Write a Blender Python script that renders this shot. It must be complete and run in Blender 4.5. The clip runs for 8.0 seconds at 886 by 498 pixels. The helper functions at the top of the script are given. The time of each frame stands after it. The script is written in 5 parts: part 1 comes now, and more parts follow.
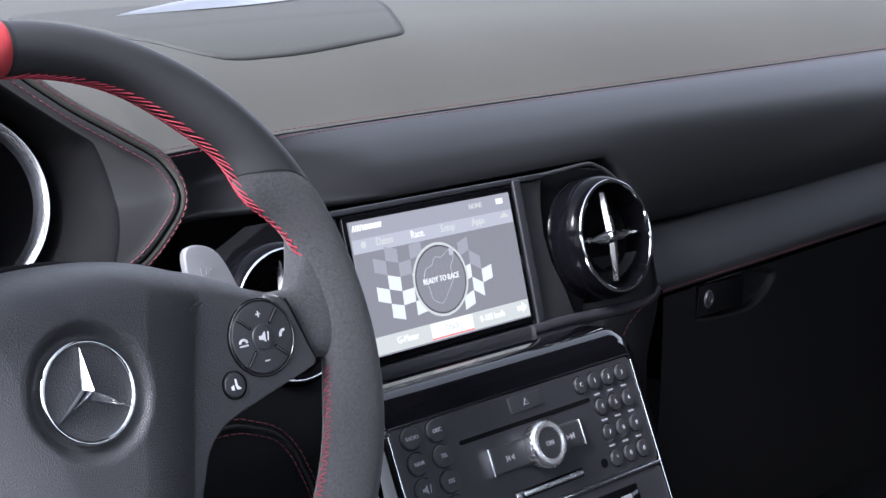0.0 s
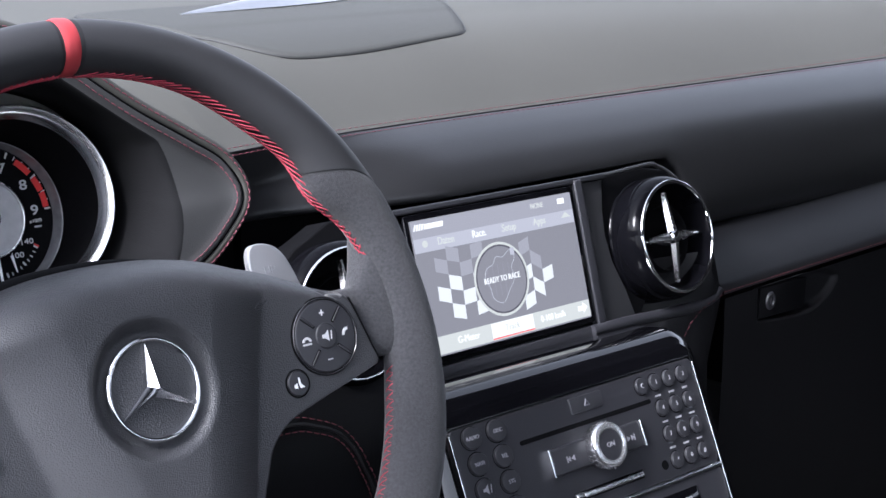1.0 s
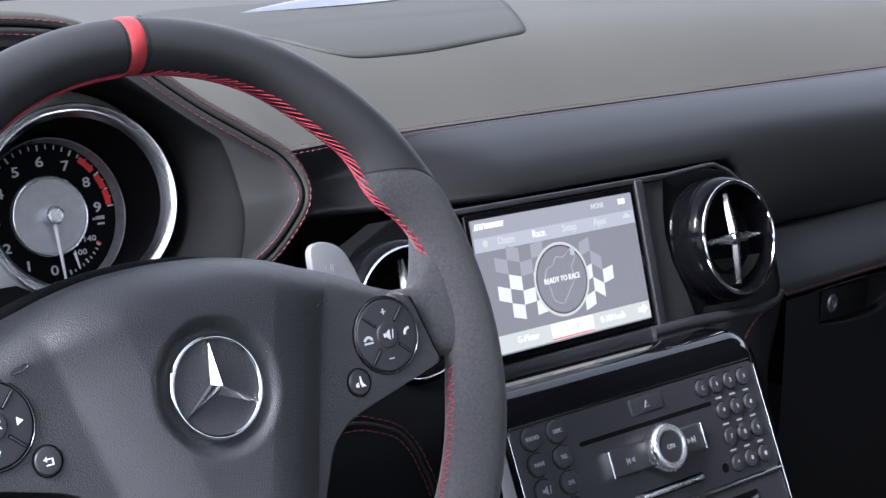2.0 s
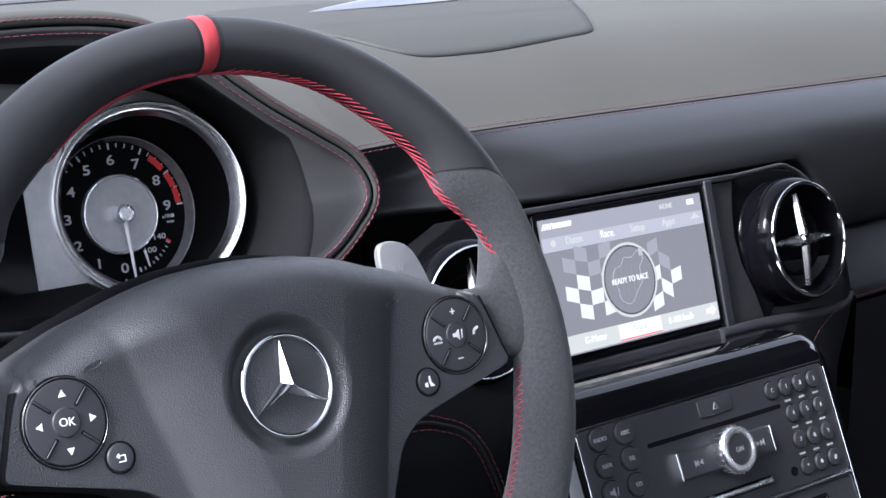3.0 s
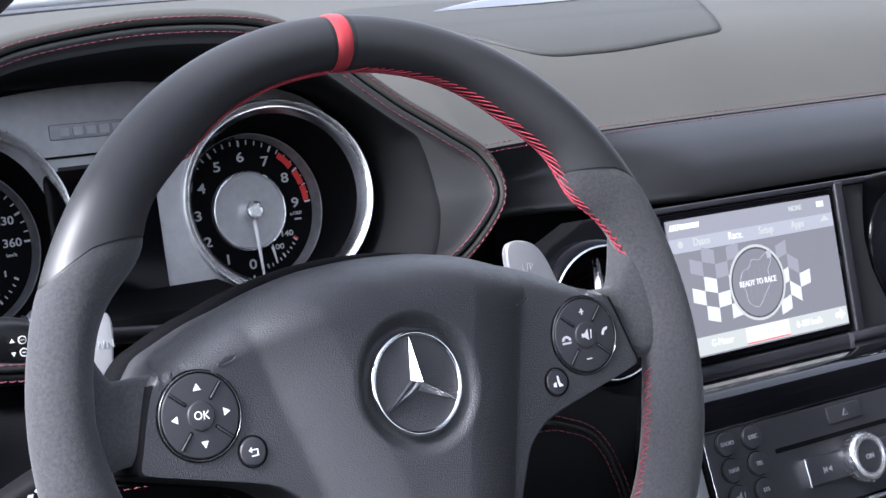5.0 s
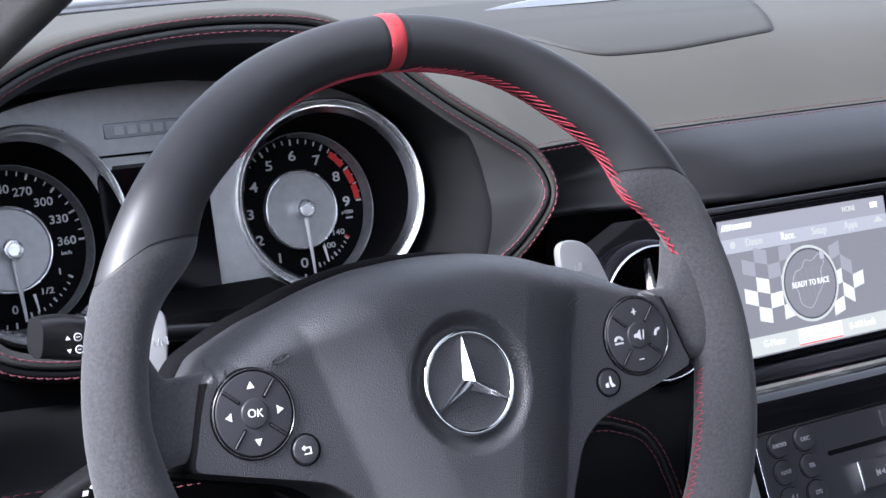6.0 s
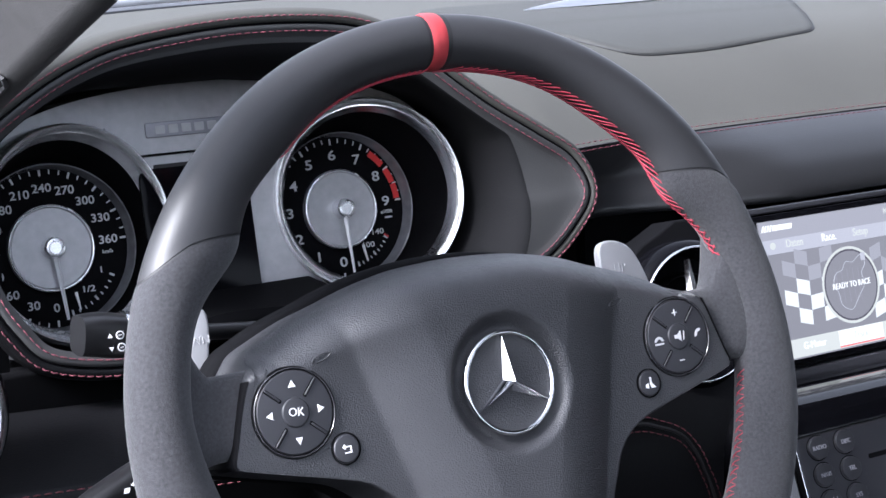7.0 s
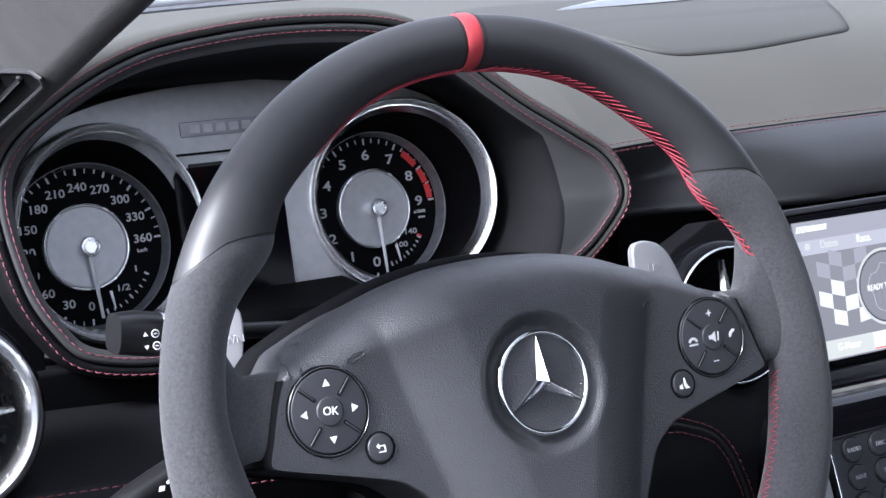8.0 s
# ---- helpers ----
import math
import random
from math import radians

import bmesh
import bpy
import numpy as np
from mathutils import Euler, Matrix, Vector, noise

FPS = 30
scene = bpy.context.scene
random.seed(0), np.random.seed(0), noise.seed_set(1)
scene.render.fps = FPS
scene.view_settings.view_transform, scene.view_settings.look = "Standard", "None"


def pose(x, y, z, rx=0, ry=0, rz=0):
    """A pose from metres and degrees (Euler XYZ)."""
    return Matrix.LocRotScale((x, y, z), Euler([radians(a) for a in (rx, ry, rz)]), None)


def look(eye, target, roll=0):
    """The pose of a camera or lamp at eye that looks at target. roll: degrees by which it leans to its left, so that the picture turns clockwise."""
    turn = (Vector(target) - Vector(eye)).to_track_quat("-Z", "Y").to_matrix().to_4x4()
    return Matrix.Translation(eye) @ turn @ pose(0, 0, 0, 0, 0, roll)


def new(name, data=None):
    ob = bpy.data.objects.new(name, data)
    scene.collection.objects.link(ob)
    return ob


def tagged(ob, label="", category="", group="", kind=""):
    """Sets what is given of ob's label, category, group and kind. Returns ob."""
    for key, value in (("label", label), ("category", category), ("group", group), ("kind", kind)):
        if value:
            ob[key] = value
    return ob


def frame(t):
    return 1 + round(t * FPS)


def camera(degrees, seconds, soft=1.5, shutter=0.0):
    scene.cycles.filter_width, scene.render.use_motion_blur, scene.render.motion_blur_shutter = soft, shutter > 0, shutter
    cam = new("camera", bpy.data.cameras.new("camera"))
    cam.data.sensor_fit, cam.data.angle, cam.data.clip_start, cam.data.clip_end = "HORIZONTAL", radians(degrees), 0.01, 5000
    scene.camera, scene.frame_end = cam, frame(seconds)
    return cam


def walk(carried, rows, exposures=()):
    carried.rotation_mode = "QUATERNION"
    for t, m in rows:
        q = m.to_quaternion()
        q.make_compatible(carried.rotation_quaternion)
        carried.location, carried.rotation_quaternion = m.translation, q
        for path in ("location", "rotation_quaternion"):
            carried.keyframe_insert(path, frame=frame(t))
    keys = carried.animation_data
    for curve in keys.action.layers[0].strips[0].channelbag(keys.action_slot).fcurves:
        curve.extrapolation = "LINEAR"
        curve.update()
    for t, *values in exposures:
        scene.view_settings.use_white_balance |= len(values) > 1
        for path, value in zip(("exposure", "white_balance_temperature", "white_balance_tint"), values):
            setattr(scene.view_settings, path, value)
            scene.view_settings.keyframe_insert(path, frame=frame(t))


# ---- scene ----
HUB = 0.70      # height of the steering wheel's hub over the road
cam = camera(31.50, 8.0)
# seconds, place from the hub, yaw to the left, pitch up, roll
ROWS = [
    (0.0, -0.3724, -0.6327, 0.2274, -43.788, -12.505, -0.619),
    (0.5, -0.3737, -0.6310, 0.2277, -42.852, -12.520, -0.624),
    (1.0, -0.3757, -0.6283, 0.2279, -41.800, -12.535, -0.673),
    (1.5, -0.3768, -0.6259, 0.2279, -40.848, -12.542, -0.671),
    (3.0, -0.3811, -0.6186, 0.2278, -37.613, -12.551, -0.868),
    (3.5, -0.3826, -0.6165, 0.2275, -36.539, -12.528, -0.953),
    (4.0, -0.3845, -0.6146, 0.2271, -35.523, -12.496, -1.011),
    (4.5, -0.3867, -0.6128, 0.2269, -34.507, -12.476, -1.042),
    (6.0, -0.3917, -0.6095, 0.2273, -31.819, -12.477, -1.232),
    (6.5, -0.3931, -0.6090, 0.2275, -31.168, -12.477, -1.251),
    (7.0, -0.3944, -0.6080, 0.2275, -30.540, -12.466, -1.273),
    (7.5, -0.3953, -0.6072, 0.2276, -30.029, -12.470, -1.327),
    (8.0, -0.3964, -0.6073, 0.2273, -29.426, -12.427, -1.357),
]


def eye_pose(x, y, z, yaw, pitch, roll):
    return pose(x, y, z + HUB, 0, 0, yaw) @ pose(0, 0, 0, 90 + pitch, 0, 0) @ pose(0, 0, 0, 0, 0, roll)


walk(cam, [(t, eye_pose(*row)) for t, *row in ROWS], exposures=[(0.0, 2.48, 5830, 14), (8.0, 2.62, 5790, 14)])

# ---- light ----
world = bpy.data.worlds.new("overcast_sky")
scene.world = world
world.use_nodes = True
wn, wl = world.node_tree.nodes, world.node_tree.links
sky = wn.new("ShaderNodeTexSky")
sky.sky_type, sky.sun_disc = "NISHITA", False
sky.sun_elevation, sky.sun_rotation = radians(40), radians(-93.9)
sky.dust_density = 3.0
pale = wn.new("ShaderNodeHueSaturation")
pale.inputs["Saturation"].default_value = 0.27
wl.new(sky.outputs[0], pale.inputs["Color"])
wl.new(pale.outputs[0], wn["Background"].inputs["Color"])
wn["Background"].inputs["Strength"].default_value = 0.105
sun = new("sun", bpy.data.lights.new("sun", "SUN"))
sun.data.energy, sun.data.angle, sun.data.color = 2.1, radians(16), (1.0, 0.97, 0.93)
sun.matrix_world = look((-2.9, -0.20, 2.45), (0, 0, 0))

# ---- materials ----


def material(name, base, rough, metal=0.0, grain=0.0, size=0.002, stain=0.0, stain_size=0.05, sheen=0.0, coat=0.0, relief="noise", spec=0.5, coat_rough=0.03, coat_ior=1.5):
    """A surface with two scales of variation: fine grain in relief, broad unevenness in tone and gloss."""
    m = bpy.data.materials.new(name)
    m.use_nodes = True
    n, l = m.node_tree.nodes, m.node_tree.links
    b = n["Principled BSDF"]
    b.inputs["Metallic"].default_value = metal
    b.inputs["Sheen Weight"].default_value = sheen
    b.inputs["Sheen Roughness"].default_value = 0.6
    b.inputs["Coat Weight"].default_value = coat
    b.inputs["Coat Roughness"].default_value = coat_rough
    b.inputs["Coat IOR"].default_value = coat_ior
    b.inputs["Specular IOR Level"].default_value = spec
    co = n.new("ShaderNodeTexCoord")
    broad = n.new("ShaderNodeTexNoise")
    broad.inputs["Scale"].default_value = 1.0 / stain_size
    broad.inputs["Detail"].default_value = 5.0
    l.new(co.outputs["Object"], broad.inputs["Vector"])
    fine = n.new("ShaderNodeTexVoronoi" if relief == "cells" else "ShaderNodeTexNoise")
    fine.inputs["Scale"].default_value = 1.0 / size
    l.new(co.outputs["Object"], fine.inputs["Vector"])
    tone = n.new("ShaderNodeMix")
    tone.data_type = "RGBA"
    tone.inputs[6].default_value = (*[c * (1 - stain) for c in base], 1)
    tone.inputs[7].default_value = (*[min(1, c * (1 + stain)) for c in base], 1)
    l.new(broad.outputs["Fac"], tone.inputs[0])
    l.new(tone.outputs[2], b.inputs["Base Color"])
    gloss = n.new("ShaderNodeMapRange")
    gloss.inputs["To Min"].default_value, gloss.inputs["To Max"].default_value = max(0.0, rough * (1 - 0.35 * stain)), min(1.0, rough * (1 + 0.35 * stain))
    l.new(broad.outputs["Fac"], gloss.inputs["Value"])
    l.new(gloss.outputs[0], b.inputs["Roughness"])
    if grain:
        bump = n.new("ShaderNodeBump")
        bump.inputs["Strength"].default_value = grain
        bump.inputs["Distance"].default_value = size * 0.4
        l.new(fine.outputs["Distance" if relief == "cells" else "Fac"], bump.inputs["Height"])
        l.new(bump.outputs[0], b.inputs["Normal"])
    return m


def glow(name, colour, strength):
    m = bpy.data.materials.new(name)
    m.use_nodes = True
    b = m.node_tree.nodes["Principled BSDF"]
    b.inputs["Base Color"].default_value = (0.01, 0.01, 0.01, 1)
    b.inputs["Roughness"].default_value = 0.25
    b.inputs["Emission Color"].default_value = (*colour, 1)
    b.inputs["Emission Strength"].default_value = strength
    return m


# one dashboard leather in three tones: sky light and shade put into colour
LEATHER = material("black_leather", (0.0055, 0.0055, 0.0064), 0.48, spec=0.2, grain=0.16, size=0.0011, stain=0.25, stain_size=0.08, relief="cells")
# darker copy of the hood's lining: the bowl's shade put into colour
SHADED_FUNNEL = material("shaded_funnel_leather", (0.009, 0.009, 0.0098), 0.85, spec=0.08, grain=0.16, size=0.0011, stain=0.25, stain_size=0.06, relief="cells")
# lit copy: the sky's sheen on the top is put into this grey
TOP_LEATHER = material("skylit_top_leather", (0.0615, 0.0608, 0.0555), 0.66, grain=0.14, size=0.0010, stain=0.14, stain_size=0.15, relief="cells", spec=0.14)
# shaded copy of the top's leather for the roll below the seam
FRONT_LEATHER = material("shaded_front_leather", (0.0145, 0.0146, 0.0158), 0.34, grain=0.14, size=0.0010, stain=0.14, stain_size=0.15, relief="cells", spec=0.62)
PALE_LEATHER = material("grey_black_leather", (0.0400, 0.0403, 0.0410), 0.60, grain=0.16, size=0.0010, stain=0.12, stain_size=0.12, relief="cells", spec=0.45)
RIM_LEATHER = material("smooth_black_leather", (0.024, 0.0238, 0.0256), 0.50, grain=0.10, size=0.0008, stain=0.2, stain_size=0.03)
SUEDE = material("grey_suede", (0.0275, 0.0275, 0.0308), 0.95, grain=0.8, size=0.0008, stain=1.0, stain_size=0.0016, sheen=0.15, spec=0.2)
VINYL = material("grained_airbag_vinyl", (0.0335, 0.0338, 0.0368), 0.40, grain=0.75, size=0.0008, stain=0.2, stain_size=0.03, relief="cells")
RED = material("red_leather", (0.36, 0.036, 0.042), 0.5, grain=0.1, size=0.0008, stain=0.15)
ROPE = material("thick_red_thread", (0.28, 0.026, 0.045), 0.8, grain=0.5, size=0.0004, stain=0.4, stain_size=0.003)
DULL_THREAD = material("dull_red_thread", (0.12, 0.028, 0.036), 0.85, grain=0.5, size=0.0004, stain=0.4, stain_size=0.004)
THREAD = material("red_thread", (0.165, 0.045, 0.062), 0.8, grain=0.5, size=0.0004, stain=0.3, stain_size=0.004)
GROOVE = material("black_piping", (0.012, 0.012, 0.013), 0.6, grain=0.1, size=0.001, stain=0.2)
PLASTIC = material("black_soft_plastic", (0.022, 0.022, 0.024), 0.5, grain=0.2, size=0.0009, stain=0.2)
PANEL = material("charcoal_satin_plastic", (0.021, 0.021, 0.025), 0.45, grain=0.08, size=0.0007, stain=0.15)
BUTTON = material("black_button_plastic", (0.025, 0.025, 0.029), 0.46, grain=0.08, size=0.0006, stain=0.15)
LEVER = material("black_lever_plastic", (0.009, 0.009, 0.010), 0.34, grain=0.1, size=0.0008, stain=0.2)
PADRING = material("black_ring_plastic", (0.030, 0.030, 0.034), 0.22, stain=0.15)
GLOSS = material("piano_black_lacquer", (0.003, 0.003, 0.004), 0.04, coat=0.35, stain=0.2, spec=0.5, coat_ior=1.5)
RINGSILVER = material("satin_silver_ring", (0.80, 0.80, 0.82), 0.24, metal=0.85, stain=0.12, stain_size=0.01)
FROSTED = material("frosted_chrome", (0.86, 0.86, 0.87), 0.27, metal=1.0, stain=0.15, stain_size=0.01)
VENTBLACK = material("black_vent_plastic", (0.003, 0.003, 0.004), 0.10, stain=0.2, spec=0.08)
# mottled tone in the chrome stands in for broken reflections
CHROMERING = material("chrome_bezel", (0.86, 0.86, 0.88), 0.20, metal=0.75, stain=0.3, stain_size=0.012)
BEZEL = material("satin_chrome", (0.60, 0.60, 0.625), 0.20, metal=1.0, stain=0.15, stain_size=0.02)
CHROME = material("polished_chrome", (0.80, 0.80, 0.82), 0.09, metal=1.0, stain=0.15, stain_size=0.02)
SATIN = material("satin_aluminium", (0.62, 0.62, 0.64), 0.30, metal=1.0, grain=0.05, size=0.0006, stain=0.12, stain_size=0.01)
EMBOSS = material("grey_paddle_print", (0.34, 0.34, 0.35), 0.5, stain=0.05)
PADDLE = material("silver_paddle_paint", (0.36, 0.36, 0.37), 0.4, metal=0.25, grain=0.04, size=0.0006, stain=0.06)
PLATE = material("brushed_silver_plastic", (0.42, 0.42, 0.43), 0.42, metal=0.5, grain=0.06, size=0.0006, stain=0.18, stain_size=0.006)
SILVER = material("silver_painted_plastic", (0.24, 0.24, 0.26), 0.34, metal=0.7, grain=0.06, size=0.0006, stain=0.1)
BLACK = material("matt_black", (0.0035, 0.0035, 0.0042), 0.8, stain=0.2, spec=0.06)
DIALPRINT = material("grey_white_dial_print", (0.50, 0.50, 0.51), 0.6, stain=0.05)
WHITE = material("white_print", (0.75, 0.75, 0.76), 0.6, stain=0.05)
CONSOLEPRINT = material("dim_grey_print", (0.27, 0.27, 0.29), 0.6, stain=0.05)
GREYPRINT = material("grey_print", (0.46, 0.46, 0.48), 0.6, stain=0.05)
REDPRINT = material("red_print", (0.60, 0.03, 0.03), 0.6, stain=0.05)
CARPET = material("black_carpet", (0.010, 0.010, 0.011), 0.95, grain=0.6, size=0.002, stain=0.4)
PAINT = material("white_car_paint", (0.78, 0.78, 0.79), 0.25, coat=1.0, stain=0.04, stain_size=0.4)
ASPHALT = material("grey_asphalt", (0.10, 0.10, 0.10), 0.9, grain=0.6, size=0.01, stain=0.35, stain_size=0.8)
HEADLINER = material("grey_suede_lining", (0.054, 0.0525, 0.0525), 0.95, grain=0.6, size=0.0009, stain=0.35, stain_size=0.016, sheen=0.04, spec=0.2)

GRILLE = material("grey_speaker_cloth", (0.0435, 0.0440, 0.0415), 0.72, grain=0.5, size=0.0012, stain=0.12, stain_size=0.05, spec=0.2)

# darker than the pillar's suede, to hold back light from the unseen roof
LINING = material("black_suede_lining", (0.030, 0.030, 0.032), 0.95, grain=0.6, size=0.0009, stain=0.5, stain_size=0.012, spec=0.2)
BLOCK_WALL = material("dark_grey_wall", (0.022, 0.022, 0.024), 0.9, grain=0.3, size=0.02, stain=0.2, stain_size=0.6)

# ---- builders ----


def thing(name, label, category, at=None, group="", kind=""):
    ob = new(name)
    ob.empty_display_size = 0.05
    ob.matrix_world = Matrix.Translation((0, 0, HUB)) @ (at or Matrix())
    return tagged(ob, label, category, group, kind)


def part(name, bm, mat, parent=None, label="", smooth=35):
    """Links a bmesh as one mesh object under a thing or a part."""
    if bm.faces:
        bmesh.ops.recalc_face_normals(bm, faces=bm.faces)
    me = bpy.data.meshes.new(name)
    bm.to_mesh(me)
    bm.free()
    me.materials.append(mat)
    me.shade_smooth()
    me.set_sharp_from_angle(angle=radians(smooth))
    ob = new(name, me)
    if parent:
        ob.parent = parent
    if label:
        ob["label"] = label
    return ob


def spline(points, count, closed=False):
    """Catmull-Rom through a few control points, evenly stepped by arc length."""
    p = [Vector(q) for q in points]
    k = len(p)
    fine = []
    for i in range(k if closed else k - 1):
        a, b, c, d = (p[(i + j) % k] if closed else p[min(max(i + j, 0), k - 1)] for j in (-1, 0, 1, 2))
        for s in range(24):
            t = s / 24
            fine.append(0.5 * (2 * b + (c - a) * t + (2 * a - 5 * b + 4 * c - d) * t * t + (3 * b - a - 3 * c + d) * t ** 3))
    fine.append(fine[0].copy() if closed else p[-1])
    run = [0.0]
    for a, b in zip(fine, fine[1:]):
        run.append(run[-1] + (b - a).length)
    out, j = [], 0
    for i in range(count):
        want = run[-1] * i / (count if closed else count - 1)
        while j < len(run) - 2 and run[j + 1] < want:
            j += 1
        step = run[j + 1] - run[j]
        out.append(fine[j].lerp(fine[j + 1], min(1.0, (want - run[j]) / step) if step else 0))
    return out


def sheet(rows, bm=None, close_u=False, close_v=False):
    """A surface over rows of points."""
    bm = bm or bmesh.new()
    vs = [[bm.verts.new(p) for p in row] for row in rows]
    n, k = len(vs), len(vs[0])
    for i in range(n if close_u else n - 1):
        for j in range(k if close_v else k - 1):
            quad = (vs[i][j], vs[(i + 1) % n][j], vs[(i + 1) % n][(j + 1) % k], vs[i][(j + 1) % k])
            bm.faces.new(quad)
    return bm, vs


def capped(rows, bm=None):
    """Rings of points joined into a closed body."""
    bm, vs = sheet(rows, bm, close_v=True)
    bm.faces.new(vs[0])
    bm.faces.new(vs[-1])
    return bm


def prism(outline, z0, z1, bevel=0.0, bm=None, shrink=None):
    """An outline (x, y) raised from z0 to z1, with a rounded upper edge."""
    bm = bm or bmesh.new()
    c = sum((Vector(p[:2]) for p in outline), Vector((0, 0))) / len(outline)
    k = len(outline)

    def inset(d):
        ring = []
        for i in range(k):
            a, b, e = Vector(outline[i - 1][:2]), Vector(outline[i][:2]), Vector(outline[(i + 1) % k][:2])
            t = (e - a)
            nrm = Vector((-t.y, t.x)).normalized()
            if nrm.dot(c - b) < 0:
                nrm = -nrm
            ring.append(b + nrm * d)
        return ring
    rows = [[(*p[:2], z0) for p in outline]]
    steps = 0 if not bevel else 10 if bevel > 0.01 else 4
    if not bevel:
        rows.append([(*p[:2], z1) for p in outline])
    for s in range(steps + 1) if bevel else ():
        a = math.pi / 2 * s / steps
        rows.append([(p.x, p.y, z1 - bevel * (1 - math.sin(a))) for p in inset(bevel * (1 - math.cos(a)))])
    return capped(rows, bm)


def stepped(outline, steps, bm=None):
    """An outline (x, y) drawn in step by step: (inset, z) pairs from the foot to the face."""
    c = sum((Vector(p[:2]) for p in outline), Vector((0, 0))) / len(outline)
    k = len(outline)
    rows = []
    for d, z in steps:
        ring = []
        for i in range(k):
            a, b, e = Vector(outline[i - 1][:2]), Vector(outline[i][:2]), Vector(outline[(i + 1) % k][:2])
            t = e - a
            nrm = Vector((-t.y, t.x)).normalized()
            if nrm.dot(c - b) < 0:
                nrm = -nrm
            ring.append((*(b + nrm * d), z))
        rows.append(ring)
    return capped(rows, bm)


def round_rect(x0, y0, x1, y1, r, n=5):
    out = []
    for cx, cy, a0 in ((x1 - r, y1 - r, 0), (x0 + r, y1 - r, 90), (x0 + r, y0 + r, 180), (x1 - r, y0 + r, 270)):
        for i in range(n + 1):
            a = radians(a0 + 90 * i / n)
            out.append((cx + r * math.cos(a), cy + r * math.sin(a)))
    return out


def ellipse(cx, cy, rx, ry=None, n=32):
    ry = ry or rx
    return [(cx + rx * math.cos(2 * math.pi * i / n), cy + ry * math.sin(2 * math.pi * i / n)) for i in range(n)]


def lathe(profile, n=64, bm=None, turn=None, close=False):
    """A profile of (radius, z) turned round the z axis; turn: a matrix on the points."""
    rows = []
    for i in range(n):
        a = 2 * math.pi * i / n
        row = [Vector((r * math.cos(a), r * math.sin(a), z)) for r, z in profile]
        rows.append([turn @ p for p in row] if turn else row)
    return sheet(rows, bm, close_u=True, close_v=close)[0]


def tube(points, radius, n=8, closed=False, bm=None):
    p = [Vector(q) for q in points]
    rows, up = [], None
    k = len(p)
    for i in range(k):
        t = (p[(i + 1) % k] - p[i - 1]) if closed else (p[min(i + 1, k - 1)] - p[max(i - 1, 0)])
        t.normalize()
        side = t.cross(up) if up else t.orthogonal()
        side.normalize()
        up = side.cross(t)
        rows.append([p[i] + radius * (math.cos(2 * math.pi * j / n) * side + math.sin(2 * math.pi * j / n) * up) for j in range(n)])
    if closed:
        return sheet(rows, bm, close_u=True, close_v=True)[0]
    return capped(rows, bm)


def stitches(bm, points, normals, length, gap, width=0.0009, lift=0.0004):
    """Short threads laid end to end along a line."""
    run, on = 0.0, 0.0
    p = [Vector(q) for q in points]
    total = [0.0]
    for a, b in zip(p, p[1:]):
        total.append(total[-1] + (b - a).length)

    def at(s):
        for i in range(len(p) - 1):
            if total[i + 1] >= s:
                f = (s - total[i]) / max(1e-9, total[i + 1] - total[i])
                return p[i].lerp(p[i + 1], f), Vector(normals[i]).lerp(Vector(normals[i + 1]), f).normalized()
        return p[-1], Vector(normals[-1]).normalized()
    while run + length < total[-1]:
        a, na = at(run)
        m, nm = at(run + length / 2)
        b, nb = at(run + length)
        thread(bm, [a - na * 0.0002, m + nm * (lift + width * 0.4), b - nb * 0.0002], width / 2)
        run += length + gap
    return bm


def thread(bm, points, r):
    tube(points, r, 5, bm=bm)


def lettering(text, size, depth=0.0002, align="CENTER", shear=0.0, weight=0.0):
    """Words as a thin mesh in the xy plane, centred on the origin."""
    cu = bpy.data.curves.new("words", "FONT")
    cu.body, cu.size, cu.align_x, cu.align_y, cu.extrude, cu.shear = text, size, align, "CENTER", depth, shear
    cu.offset = size * weight
    cu.resolution_u = 3
    ob = new("words", cu)
    bpy.context.view_layer.update()
    me = bpy.data.meshes.new_from_object(ob.evaluated_get(bpy.context.evaluated_depsgraph_get()))
    bpy.data.objects.remove(ob)
    bm = bmesh.new()
    bm.from_mesh(me)
    bpy.data.meshes.remove(me)
    return bm


def words(name, text, size, mat, parent, x, y, z, turn=0.0, stretch=1.0, align="CENTER", shear=0.0, weight=0.0):
    bm = lettering(text, size, align=align, shear=shear, weight=weight)
    bmesh.ops.transform(bm, matrix=pose(x, y, z, 0, 0, turn) @ Matrix.Diagonal((stretch, 1, 1, 1)), verts=bm.verts)
    return part(name, bm, mat, parent)


def flat(name, outline, mat, parent, z, thick=0.0003, label=""):
    return part(name, prism(outline, z, z + thick), mat, parent, label)


def leaning(x, y, z, tilt):
    """A frame whose x runs to the right, y up along a face that leans forward by tilt, z out towards the driver."""
    return pose(x, y, z, 90 - tilt)

# ---- setting: road, car shell ----


def box(x0, y0, z0, x1, y1, z1, bevel=0.0):
    bm = bmesh.new()
    bmesh.ops.create_cube(bm, size=1)
    for v in bm.verts:
        v.co = Vector(((x0 + x1) / 2 + v.co.x * (x1 - x0), (y0 + y1) / 2 + v.co.y * (y1 - y0), (z0 + z1) / 2 + v.co.z * (z1 - z0)))
    if bevel:
        bmesh.ops.bevel(bm, geom=bm.edges[:], offset=bevel, segments=3, affect="EDGES", profile=0.5)
    return bm


ground = part("ground", sheet([[(-900, -900, 0), (900, -900, 0)], [(-900, 900, 0), (900, 900, 0)]])[0], ASPHALT)
tagged(ground, "flat grey asphalt ground under the car", "ground", kind="structure")

CX = 0.36        # the car's middle, from the hub


